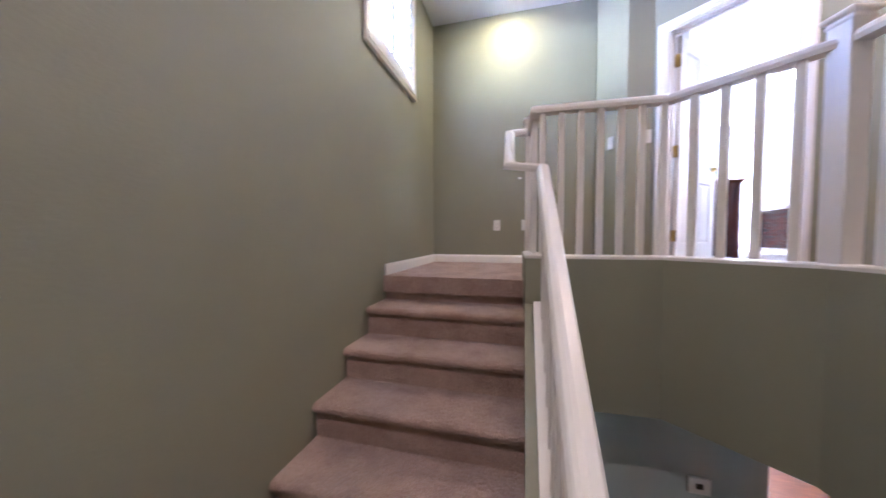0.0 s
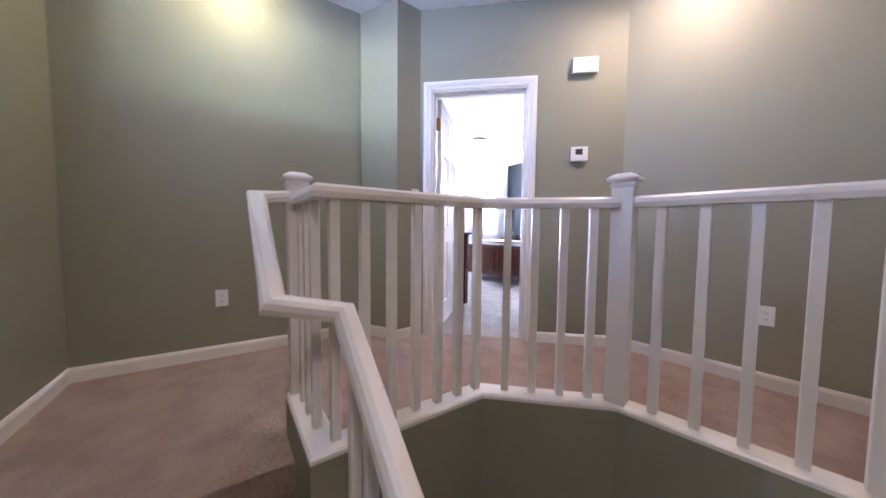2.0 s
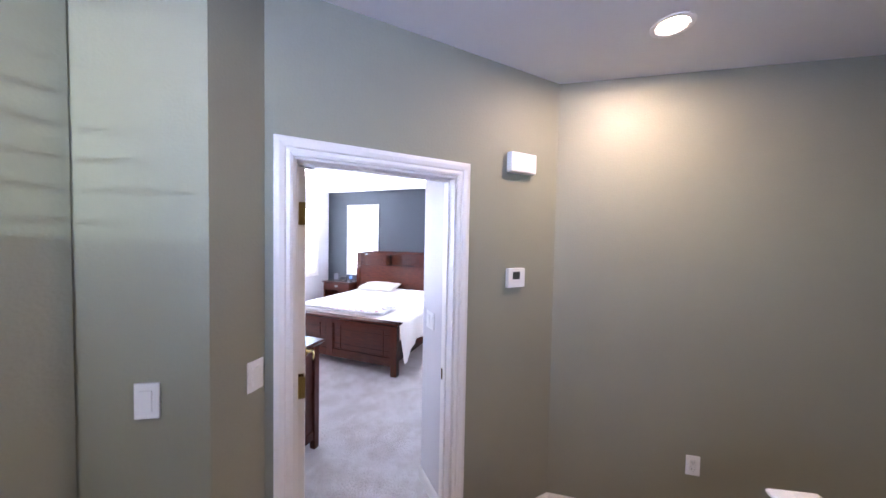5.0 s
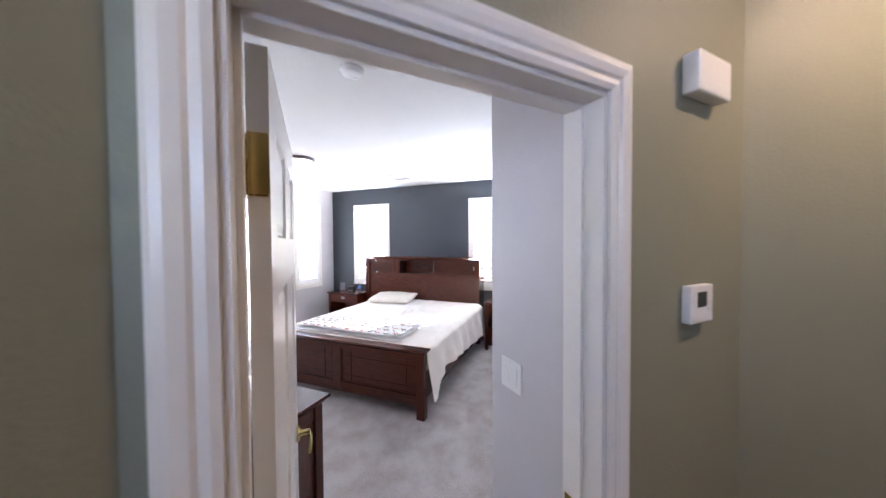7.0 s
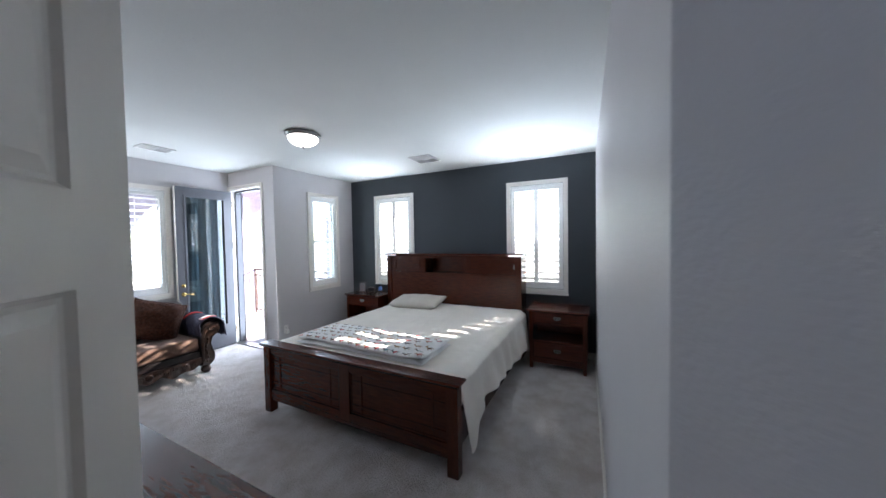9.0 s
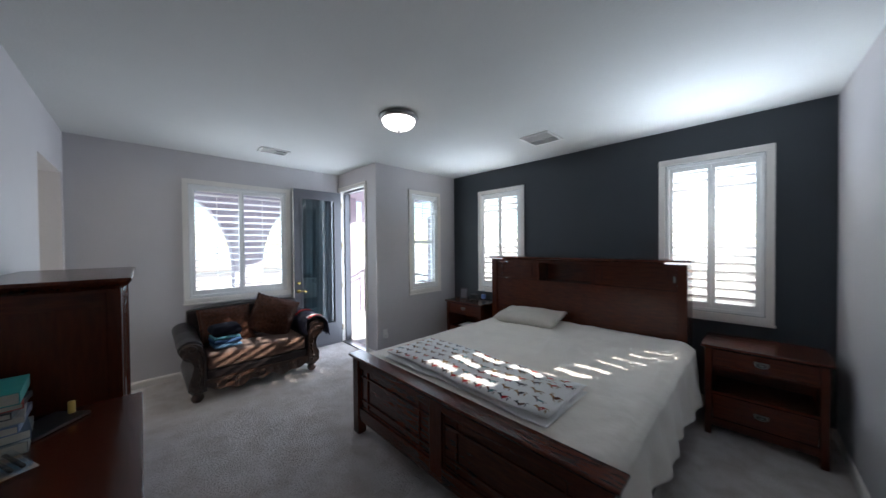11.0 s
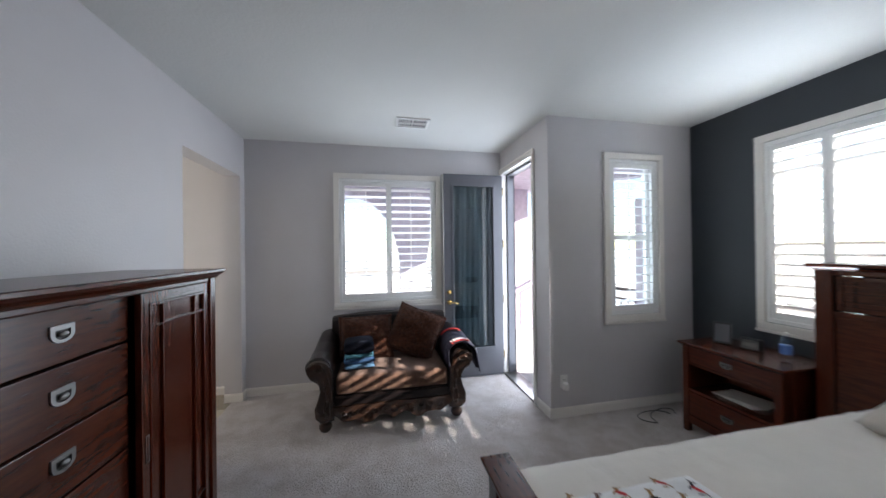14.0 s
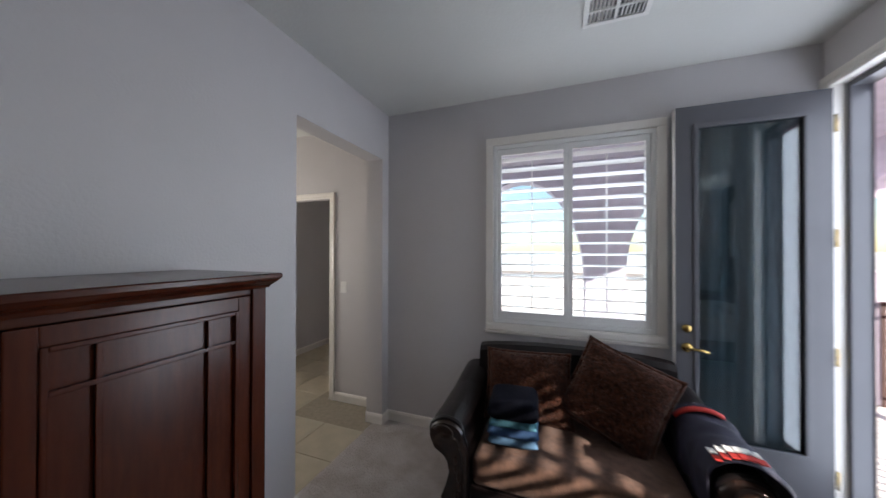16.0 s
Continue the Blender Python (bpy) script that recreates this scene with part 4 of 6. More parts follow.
def can_light(x, y, watts, color):
    c = thing("recessed_light", pose(x, y, HALL_CEIL), "round white recessed ceiling light, lit", "ceiling light", "recessed lights")
    bm = bmesh.new()
    prev = None
    for r, z in ((0.085, -0.001), (0.085, -0.005), (0.066, -0.006), (0.058, -0.001)):
        ring = [bm.verts.new((r * math.cos(2 * math.pi * k / 32), r * math.sin(2 * math.pi * k / 32), z)) for k in range(32)]
        if prev:
            for k in range(32):
                bm.faces.new((prev[k], prev[(k + 1) % 32], ring[(k + 1) % 32], ring[k]))
        prev = ring
    part("trim_ring", bm, PLASTIC, c)
    bm = bmesh.new()
    lathe(bm, [(0.057, -0.0012), (0.05, -0.003), (0.01, -0.004)], 24)
    part("lens", bm, glow_material("lit_lens", color, 2.2), c, "glowing lens")
    ob, data = lamp("recessed_lamp", "AREA", look((x, y, HALL_CEIL - 0.012), (x, y, 0)), watts, color)
    data.shape, data.size = "DISK", 0.11


can_light(0.56, 3.28, 0.21, (1.0, 0.86, 0.42))
# unseen can over the stairs, inferred from warm light on treads and rails
can_light(0.25, -0.35, 0.62, (1.0, 0.84, 0.66))
can_light(2.62, 1.78, 0.50, (1.0, 0.74, 0.50))


# ---------------- bedroom furniture ----------------
def slab_frame(bm, x0, x1, y0, y1, z0, z1, t, axis="x", bevel=0.003):
    """Stiles and rails round a rectangle; axis is the way the panel faces."""
    if axis == "x":
        box(bm, x0, x1, y0, y0 + t, z0, z1, bevel), box(bm, x0, x1, y1 - t, y1, z0, z1, bevel)
        box(bm, x0, x1, y0 + t, y1 - t, z0, z0 + t, bevel), box(bm, x0, x1, y0 + t, y1 - t, z1 - t, z1, bevel)
    else:
        box(bm, x0, x0 + t, y0, y1, z0, z1, bevel), box(bm, x1 - t, x1, y0, y1, z0, z1, bevel)
        box(bm, x0 + t, x1 - t, y0, y1, z0, z0 + t, bevel), box(bm, x0 + t, x1 - t, y0, y1, z1 - t, z1, bevel)


def lattice(bm, x0, x1, y0, y1, z0, z1, ins_y, ins_z, r=0.006, foot=True):
    """Mission bars on an x-facing panel: two uprights and two level bars, inset from its edges."""
    for y in (y0 + ins_y, y1 - ins_y):
        box(bm, x0, x1, y - r, y + r, z0, z1, 0.002)
    for z in ((z0 + ins_z, z1 - ins_z) if foot else (z1 - ins_z,)):
        box(bm, x0 - 0.001, x1 + 0.001, y0, y1, z - r, z + r, 0.002)


def cup_pull(m, parent, w=0.075, h=0.05):
    """Inset nickel pull: plate with a dished half-round cup. Local x along, y out of the front (towards -y), z up."""
    bm = bmesh.new()
    out = [(-w / 2, h / 2), (w / 2, h / 2), (w / 2, 0.0)] + [(w / 2 * math.cos(a), -h / 2 * math.sin(a)) for a in [math.pi * k / 12 for k in range(1, 12)]] + [(-w / 2, 0.0)]
    inn = [(x * 0.62, z * 0.55 - 0.002) for x, z in out]
    o0 = [bm.verts.new((x, 0.0, z)) for x, z in out]
    o1 = [bm.verts.new((x * 0.97, -0.005, z * 0.97)) for x, z in out]
    i1 = [bm.verts.new((x, -0.005, z)) for x, z in inn]
    i2 = [bm.verts.new((x * 0.85, -0.0005, z * 0.8)) for x, z in inn]
    n = len(out)
    for a, b in ((o0, o1), (o1, i1), (i1, i2)):
        for k in range(n):
            bm.faces.new((a[k], a[(k + 1) % n], b[(k + 1) % n], b[k]))
    bm.faces.ensure_lookup_table()
    # dished faces take the darker nickel, recess shade put into the colour
    for fc in bm.faces[-n:]:
        fc.material_index = 1
    bm.faces.new(i2).material_index = 1
    pull = part("pull", bm, [METAL, PULL_SHADE], parent, "brushed nickel inset pull", m=m)
    bm = bmesh.new()
    lathe(bm, [(0.001, 0.0)] + [(0.016 * math.sin(a), 0.007 - 0.007 * math.cos(a)) for a in (0.6, 1.2, 1.57)] + [(0.012, 0.010), (0.001, 0.012)], 14, m=pose(0, -0.001, -0.001, 90) @ Matrix.Diagonal((1, 0.55, 1, 1)))
    part("ball", bm, METAL, pull, smooth=True)


def bed():
    X0, XH = 4.215, 6.50
    YN, YF = 4.03, 6.07
    b = thing("bed", pose(X0, (YN + YF) / 2, 0), "mahogany mission-style king bed with bookcase headboard", "bed")
    inv = b.matrix_basis.inverted()
    def put(name, bm, mat, parent=b, label="", smooth=False):
        bmesh.ops.transform(bm, matrix=inv, verts=bm.verts)
        return part(name, bm, mat, parent, label, smooth=smooth)
    # footboard
    mid = (YN + YF) / 2
    foot = put("footboard", boxes((X0 + 0.008, X0 + 0.062, mid - 0.055, mid + 0.055, 0.15, 0.625), bevel=0.003), WOOD_UP)
    for y in (YN, YF - 0.085):
        put("leg", boxes((X0, X0 + 0.075, y, y + 0.085, 0.0, 0.625), bevel=0.004), WOOD_UP, foot)
    for y0, y1 in ((YN + 0.085, mid - 0.055), (mid + 0.055, YF - 0.085)):
        for z0, z1 in ((0.15, 0.225), (0.565, 0.625)):
            put("rail", boxes((X0 + 0.008, X0 + 0.062, y0, y1, z0, z1), bevel=0.003), WOOD_Y, foot)
    bm = bmesh.new()
    prev = None
    for o, z in ((0.004, 0.626), (0.010, 0.634), (0.022, 0.644), (0.026, 0.650), (0.026, 0.660), (0.022, 0.664)):
        ring = [bm.verts.new(p) for p in ((X0 - o, YN - o, z), (X0 + 0.075 + o, YN - o, z), (X0 + 0.075 + o, YF + o, z), (X0 - o, YF + o, z))]
        if prev:
            for i in range(4):
                bm.faces.new((prev[i], prev[(i + 1) % 4], ring[(i + 1) % 4], ring[i]))
        else:
            bm.faces.new(ring)
        prev = ring
    bm.faces.new(prev)
    put("top_rail", bm, WOOD_Y, foot)
    for y0, y1 in ((YN + 0.085, mid - 0.055), (mid + 0.055, YF - 0.085)):
        bm = boxes((X0 + 0.028, X0 + 0.045, y0 + 0.001, y1 - 0.001, 0.226, 0.564))
        put("panel", bm, WOOD_Y, foot)
        bm = bmesh.new()
        slab_frame(bm, X0 + 0.019, X0 + 0.029, y0 + 0.002, y1 - 0.002, 0.227, 0.563, 0.014)
        lattice(bm, X0 + 0.018, X0 + 0.029, y0 + 0.016, y1 - 0.016, 0.241, 0.549, 0.10, 0.055)
        put("lattice", bm, WOOD_Y, foot)
    bm = bmesh.new()
    box(bm, X0 + 0.012, X0 + 0.058, YN + 0.085, YF - 0.085, 0.118, 0.149, 0.004)
    put("bottom_rail", bm, WOOD_Y, foot)
    # side rails
    for y in (YN + 0.03, YF - 0.06):
        put("side_rail", boxes((X0 + 0.075, XH, y, y + 0.03, 0.16, 0.40), bevel=0.003), WOOD_Y)
    # headboard with bookcase
    H0, H1 = 4.10, 6.30
    head = put("headboard", boxes((XH + 0.02, XH + 0.06, H0 + 0.08, H1 - 0.08, 0.30, 1.09), bevel=0.002), WOOD_Y)
    for y, ys in ((H0, H0), (H1 - 0.08, H1 - 0.03)):
        put("post", boxes((XH, XH + 0.09, y, y + 0.08, 0.0, 1.375), bevel=0.004), WOOD_UP, head)
        put("side_panel", boxes((XH + 0.09, XH + 0.30, ys, ys + 0.03, 0.0, 1.375), bevel=0.003), WOOD_UP, head)
    put("shelf", boxes((XH + 0.01, XH + 0.30, H0 + 0.08, H1 - 0.08, 1.091, 1.125), bevel=0.004), WOOD_Y, head)
    put("head_rail", boxes((XH + 0.01, XH + 0.30, H0 + 0.08, H1 - 0.08, 1.345, 1.375), bevel=0.003), WOOD_Y, head)
    put("back_panel", boxes((XH + 0.275, XH + 0.295, H0 + 0.08, H1 - 0.08, 1.126, 1.344)), WOOD_Y, head)
    bm = bmesh.new()
    prev = None
    for o, z in ((0.004, 1.376), (0.012, 1.386), (0.026, 1.396), (0.030, 1.402), (0.030, 1.412), (0.026, 1.416)):
        ring = [bm.verts.new(p) for p in ((XH - o, H0 - o, z), (XH + 0.31, H0 - o, z), (XH + 0.31, H1 + o, z), (XH - o, H1 + o, z))]
        if prev:
            for i in range(4):
                bm.faces.new((prev[i], prev[(i + 1) % 4], ring[(i + 1) % 4], ring[i]))
        else:
            bm.faces.new(ring)
        prev = ring
    bm.faces.new(prev)
    put("top_shelf", bm, WOOD_Y, head)
    for y in (5.585, 4.925):
        put("divider", boxes((XH + 0.02, XH + 0.27, y, y + 0.02, 1.126, 1.344), bevel=0.001), WOOD_UP, head)
    for y0, y1 in ((5.61, 6.215), (4.185, 4.92)):
        bm = bmesh.new()
        slab_frame(bm, XH + 0.022, XH + 0.040, y0, y1, 1.13, 1.34, 0.03)
        box(bm, XH + 0.032, XH + 0.038, y0 + 0.03, y1 - 0.03, 1.16, 1.31)
        door = put("sliding_door", bm, WOOD_Y, head)
        bm = bmesh.new()
        for z in (1.185, 1.235, 1.285):
            box(bm, XH + 0.009, XH + 0.033, y0 + 0.03, y1 - 0.03, z - 0.005, z + 0.005, 0.0015)
        for y in (y0 + 0.075, y1 - 0.075):
            box(bm, XH + 0.008, XH + 0.033, y - 0.005, y + 0.005, 1.16, 1.31, 0.0015)
        put("lattice", bm, WOOD_Y, head)
        yy = y0 + 0.016
        if y0 < 5:
            put("pull", boxes((XH + 0.019, XH + 0.0225, yy - 0.008, yy + 0.008, 1.205, 1.265), bevel=0.0015), METAL, head, "nickel finger pull")
    return b


bed()


def soft_slab(bm, x0, x1, y0, y1, z0, z1, r, nx, ny, bulge=0.0, seed=0.0, crease=0.0):
    """A closed soft slab with rounded rim: grids above and below, joined at the edge."""
    def edge(u):
        return 1 - (abs(2 * u - 1)) ** 8
    top, bot = [], []
    for j in range(ny + 1):
        v = j / ny
        rt, rb = [], []
        for i in range(nx + 1):
            u = i / nx
            ins = (edge(u) * edge(v)) ** 0.5
            x, y = x0 + (x1 - x0) * u, y0 + (y1 - y0) * v
            zc = (z0 + z1) / 2
            hh = (z1 - z0) / 2
            w = crease * noise.noise(Vector((x * 5 + seed, y * 5, 0)))
            rt.append(bm.verts.new((x, y, zc + hh * ins + bulge * ins * math.sin(math.pi * u) * math.sin(math.pi * v) + w * ins)))
            rb.append(rt[-1] if i in (0, nx) or j in (0, ny) else bm.verts.new((x, y, zc - hh * ins)))
        top.append(rt), bot.append(rb)
    for g, flip in ((top, False), (bot, True)):
        for j in range(ny):
            for i in range(nx):
                q = (g[j][i], g[j][i + 1], g[j + 1][i + 1], g[j + 1][i])
                bm.faces.new(q[::-1] if flip else q)
    return bm


mattress = thing("mattress", pose(5.4, 5.05, 0.24), "thick mattress and box spring on the bed", "mattress")
bm = boxes((-1.10, 1.08, -0.955, 0.955, 0.0, 0.15), bevel=0.02)
part("box_spring", bm, material("box_spring_cloth", (0.55, 0.53, 0.52), 0.9, vary=0.04, bump=0.1), mattress)
bm = boxes((-1.10, 1.08, -0.960, 0.960, 0.152, 0.405), bevel=0.045)
part("mattress_body", bm, SHEET, mattress)


def sheet():
    """Fitted over the mattress, hanging down in folds on the room side with an uneven hem."""
    bm = bmesh.new()
    X0, X1, Y0, Y1, Z = 4.296, 6.485, 4.078, 6.022, 0.662
    nu, rows = 110, []
    drop_n = 22
    flat_n = 90
    for i in range(nu + 1):
        u = i / nu
        x = X0 + (X1 - X0) * u
        row = []
        fall = 0.29 + 0.12 * u + 0.17 * math.exp(-(u / 0.08) ** 2) + 0.018 * math.sin(u * 11 + 1)
        for k in range(drop_n, 0, -1):
            d = k / drop_n
            z = Z - 0.03 - d * fall
            fold = (0.020 * math.sin(u * 21 + 2.2 * math.sin(u * 5) + 1.5 * d) + 0.012 * math.sin(u * 44 - d * 2) + 0.006 * noise.noise(Vector((x * 7, d * 3, 2)))) * d ** 0.7
            flare = 0.05 * d + 0.05 * d * math.exp(-((u - 0.02) / 0.06) ** 2)
            row.append((x, Y0 - 0.012 - flare + fold - 0.018, z))
        for k in range(flat_n + 1):
            v = k / flat_n
            y = Y0 + (Y1 - Y0) * v
            rim = 0.03 * (max(0, 1 - v / 0.035) ** 2 + max(0, (v - 0.965) / 0.035) ** 2) + 0.02 * max(0, (0.025 - u) / 0.025) ** 2
            wr = 0.006 * noise.noise(Vector((x * 3, y * 5, 1))) + 0.004 * noise.noise(Vector((x * 9 + y * 4, y * 12, 4)))
            crease = 1 - abs(noise.noise(Vector((x * 2.2 + y * 1.1, y * 5.5 - x * 1.6, 7)))) * 9
            wr += 0.010 * max(0.0, crease) * max(0.0, noise.noise(Vector((x * 1.3, y * 1.7, 11))) + 0.25)
            ridge = 0.012 * math.exp(-((y - 4.95 - 0.25 * (x - 5.4)) / 0.018) ** 2) * math.exp(-((x - 5.45) / 0.28) ** 2)
            ridge += 0.010 * math.exp(-((y - 5.15 + 0.10 * (x - 5.6)) / 0.016) ** 2) * math.exp(-((x - 5.55) / 0.22) ** 2)
            ridge += 0.009 * math.exp(-((x - 6.40 - 0.03 * math.sin(y * 4)) / 0.010) ** 2) * (1 if y < 5.35 else 0.2)
            row.append((x, y, Z - rim + wr + ridge))
        for k in range(1, 6):
            row.append((x, Y1 + 0.006 * k ** 0.3, Z - 0.03 - 0.045 * k))
        rows.append([bm.verts.new(p) for p in row])
    for a, b in zip(rows, rows[1:]):
        for k in range(len(a) - 1):
            bm.faces.new((a[k], b[k], b[k + 1], a[k + 1]))
    ob = part("bed_sheet", bm, SHEET, smooth=True)
    mod = ob.modifiers.new("thick", "SOLIDIFY")
    mod.thickness, mod.offset = 0.004, 1
    return tagged(ob, "rumpled cream cotton sheet hanging over the bedside", "bed sheet")


sheet()

# pillow
bm = bmesh.new()
soft_slab(bm, -0.36, 0.36, -0.24, 0.24, -0.05, 0.05, 0, 36, 26, bulge=0.035, seed=3, crease=0.018)
for v in bm.verts:
    u, w = v.co.x / 0.36, v.co.y / 0.24
    v.co.x *= 1 - 0.07 * (1 - u * u) * abs(w) ** 3
    v.co.y *= 1 - 0.14 * (1 - w * w) + 0.10 * abs(u) ** 3
    v.co.z += 0.02 * abs(u) ** 4
pillow = tagged(part("pillow", bm, material("cream_pillowcase", (0.62, 0.56, 0.49), 0.9, vary=0.05, scale=7, bump=0.15, bump_scale=30), smooth=True), "creased cream bed pillow without trimmings", "pillow")
pillow.matrix_basis = pose(6.24, 5.55, 0.718, 2, 0, 97) @ pose(0, 0, 0, -8)

# folded print blanket
BX0, BX1, BY0, BY1 = 4.345, 4.86, 4.37, 5.76
blanket = thing("throw_blanket", pose(4.6, 5.06, 0.665), "folded white fleece throw with small coloured print", "blanket")
FLEECE = material("white_fleece", (0.86, 0.85, 0.84), 0.95, vary=0.03, scale=14, bump=0.35, bump_scale=160, sheen=0.4)


def fleece_top(x, y, lo, thick, seed, o):
    """Height of a folded layer's top at a place on it, rounded towards its rim."""
    u = (x - (BX0 - 4.6 + o)) / (BX1 - BX0 - 3 * o)
    v = (y - (BY0 - 5.06 + o)) / (BY1 - BY0 - 2 * o)
    rim = max(0.0, (1 - abs(2 * u - 1) ** 6) * (1 - abs(2 * v - 1) ** 16)) ** 0.5
    bunch = max(0.0, (-0.36 - y) / 0.34)
    wave = 0.011 * noise.noise(Vector((x * 4 + seed, y * 3, 0))) + 0.005 * noise.noise(Vector((x * 13, y * 9 + seed, 3)))
    wave += bunch * (0.020 * math.sin(x * 17 + y * 9 + seed) + 0.010 * math.sin(x * 31 - y * 23))
    return lo + thick / 2 + (thick / 2 + wave) * rim, rim


for seed, lo, thick, o in ((2.0, 0.0, 0.036, 0.0), (6.0, 0.030, 0.052, 0.006)):
    bm = bmesh.new()
    nx, ny = 44, 100
    top, bot = [], []
    for j in range(ny + 1):
        y = BY0 - 5.06 + o + (BY1 - BY0 - 2 * o) * j / ny
        rt, rb = [], []
        for i in range(nx + 1):
            x = BX0 - 4.6 + o + (BX1 - BX0 - 3 * o) * (0.5 - 0.5 * math.cos(math.pi * i / nx))
            z, rim = fleece_top(x, y, lo, thick, seed, o)
            sway = 0.012 * math.sin(y * 5 + seed) + 0.006 * math.sin(y * 17)
            rt.append(bm.verts.new((x + sway, y, z)))
            rb.append(rt[-1] if i in (0, nx) or j in (0, ny) else bm.verts.new((x + sway, y, lo + thick / 2 - thick / 2 * rim)))
        top.append(rt), bot.append(rb)
    for g, flip in ((top, False), (bot, True)):
        for j in range(ny):
            for i in range(nx):
                q = (g[j][i], g[j][i + 1], g[j + 1][i + 1], g[j + 1][i])
                bm.faces.new(q[::-1] if flip else q)
    part("fold", bm, FLEECE, blanket, smooth=True)
INKS = [material("print_" + n, c, 0.95, vary=0.1, scale=60) for n, c in (("black", (0.03, 0.025, 0.03)), ("navy", (0.03, 0.04, 0.09)), ("red", (0.55, 0.025, 0.03)), ("tan", (0.36, 0.20, 0.07)), ("teal", (0.10, 0.26, 0.28)), ("brown", (0.13, 0.055, 0.03)))]
# each motif: trunk, neck, head, ear, tail and two pairs of legs, as ovals (along, across, half sizes, lean, coat or coloured vest)
MOTIF = ((0.0, 0.0, 0.0204, 0.0097, 0.25, 1), (-0.0211, 0.0106, 0.0133, 0.0061, 2.2, 0), (-0.0317, 0.0222, 0.0102, 0.0051, 0.1, 0), (-0.0232, 0.0296, 0.0061, 0.0031, 1.3, 0), (0.0275, 0.0021, 0.0102, 0.0029, -0.5, 0), (0.018, -0.0148, 0.0122, 0.0037, 1.2, 0), (-0.0127, -0.0148, 0.0122, 0.0035, 1.9, 0))
bm = bmesh.new()
rng = random.Random(5)
row_n = 0
x = BX0 - 4.6 + 0.030
while x < BX1 - 4.6 - 0.03:
    y = BY0 - 5.06 + 0.05 + (0.05 if row_n % 2 else 0.0)
    while y < BY1 - 5.06 - 0.03:
        vest, coat = rng.choice((0, 1, 2, 2, 2, 3, 3, 4, 5)), rng.choice((0, 5, 3, 3))
        ang = 0.35 + rng.uniform(-0.12, 0.12)
        c, s_ = math.cos(ang), math.sin(ang)
        for ou, ov, ru, rv, lean, dressed in MOTIF:
            vs = []
            for k in range(9):
                a = 2 * math.pi * k / 9
                pu = ou + ru * math.cos(a) * math.cos(lean) - rv * math.sin(a) * math.sin(lean)
                pv = ov + ru * math.cos(a) * math.sin(lean) + rv * math.sin(a) * math.cos(lean)
                px, py = x + pu * s_ + pv * c, y - pu * c + pv * s_
                px, py = min(max(px, BX0 - 4.6 + 0.012), BX1 - 4.6 - 0.020), py
                vs.append(bm.verts.new((px + 0.012 * math.sin(py * 5 + 6.0) + 0.006 * math.sin(py * 17), py, fleece_top(px, py, 0.030, 0.052, 6.0, 0.006)[0] + 0.0026)))
            bm.faces.new(vs).material_index = vest if dressed else coat
        y += 0.100 + rng.uniform(-0.008, 0.008)
    x += 0.082
    row_n += 1
part("print", bm, INKS, blanket, "small scattered coloured motifs", kind="stuff")


def nightstand(m, label):
    """Front at y=0 facing -y, width along x, origin at the floor's front left corner."""
    W, D, H = 0.66, 0.46, 0.74
    s = thing("nightstand", m, label, "nightstand", "nightstands")
    for x in (0.0, W - 0.045):
        part("post", boxes((x, x + 0.045, 0.0, 0.045, 0.0, H - 0.03), bevel=0.003), WOOD_UP, s)
        part("post", boxes((x, x + 0.045, D - 0.045, D, 0.0, H - 0.03), bevel=0.003), WOOD_UP, s)
        part("side_panel", boxes((x + 0.012, x + 0.033, 0.045, D - 0.045, 0.09, H - 0.03), bevel=0.002), WOOD_UP, s)
    part("back_panel", boxes((0.045, W - 0.045, D - 0.03, D - 0.015, 0.09, H - 0.03)), WOOD, s)
    part("shelf", boxes((0.045, W - 0.045, 0.012, D - 0.03, 0.34, 0.36), bevel=0.002), WOOD, s)
    part("rail", boxes((0.045, W - 0.045, 0.012, 0.035, 0.555, 0.575), bevel=0.002), WOOD, s)
    part("bottom", boxes((0.045, W - 0.045, 0.02, D - 0.03, 0.10, 0.12), bevel=0.002), WOOD, s)
    part("plinth", boxes((0.045, W - 0.045, 0.006, 0.03, 0.075, 0.14), bevel=0.003), WOOD, s)
    bm = bmesh.new()
    prev = None
    for o, z in ((0.004, H - 0.03), (0.014, H - 0.022), (0.022, H - 0.016), (0.024, H - 0.004), (0.020, H)):
        ring = [bm.verts.new(p) for p in ((-o, -o, z), (W + o, -o, z), (W + o, D, z), (-o, D, z))]
        if prev:
            for i in range(4):
                bm.faces.new((prev[i], prev[(i + 1) % 4], ring[(i + 1) % 4], ring[i]))
        else:
            bm.faces.new(ring)
        prev = ring
    bm.faces.new(prev)
    part("top", bm, WOOD, s)
    for z0, z1 in ((0.578, 0.704), (0.145, 0.335)):
        bm = boxes((0.049, W - 0.049, 0.008, 0.030, z0, z1), (0.06, W - 0.06, 0.030, D - 0.05, z0 + 0.005, z1 - 0.01), bevel=0.003)
        dr = part("drawer", bm, WOOD, s)
        cup_pull(pose(W / 2, 0.0075, (z0 + z1) / 2), dr, 0.08, 0.044)
    return s


ns2 = nightstand(pose(6.285, 3.96, 0, 0, 0, -90), "mahogany two-drawer nightstand with open shelf beside the window")
ns1 = copy_thing(ns2, pose(6.285, 7.00, 0, 0, 0, -90))
tagged(ns1, "mahogany two-drawer nightstand holding a clock and bottle")

# on and in the far nightstand
fr = thing("photo_frame", pose(6.52, 6.86, 0.74, 0, 0, -62), "black desktop frame leaning back on its easel", "picture frame")
bm = boxes((-0.06, 0.06, -0.006, 0.006, 0.0, 0.17), bevel=0.003)
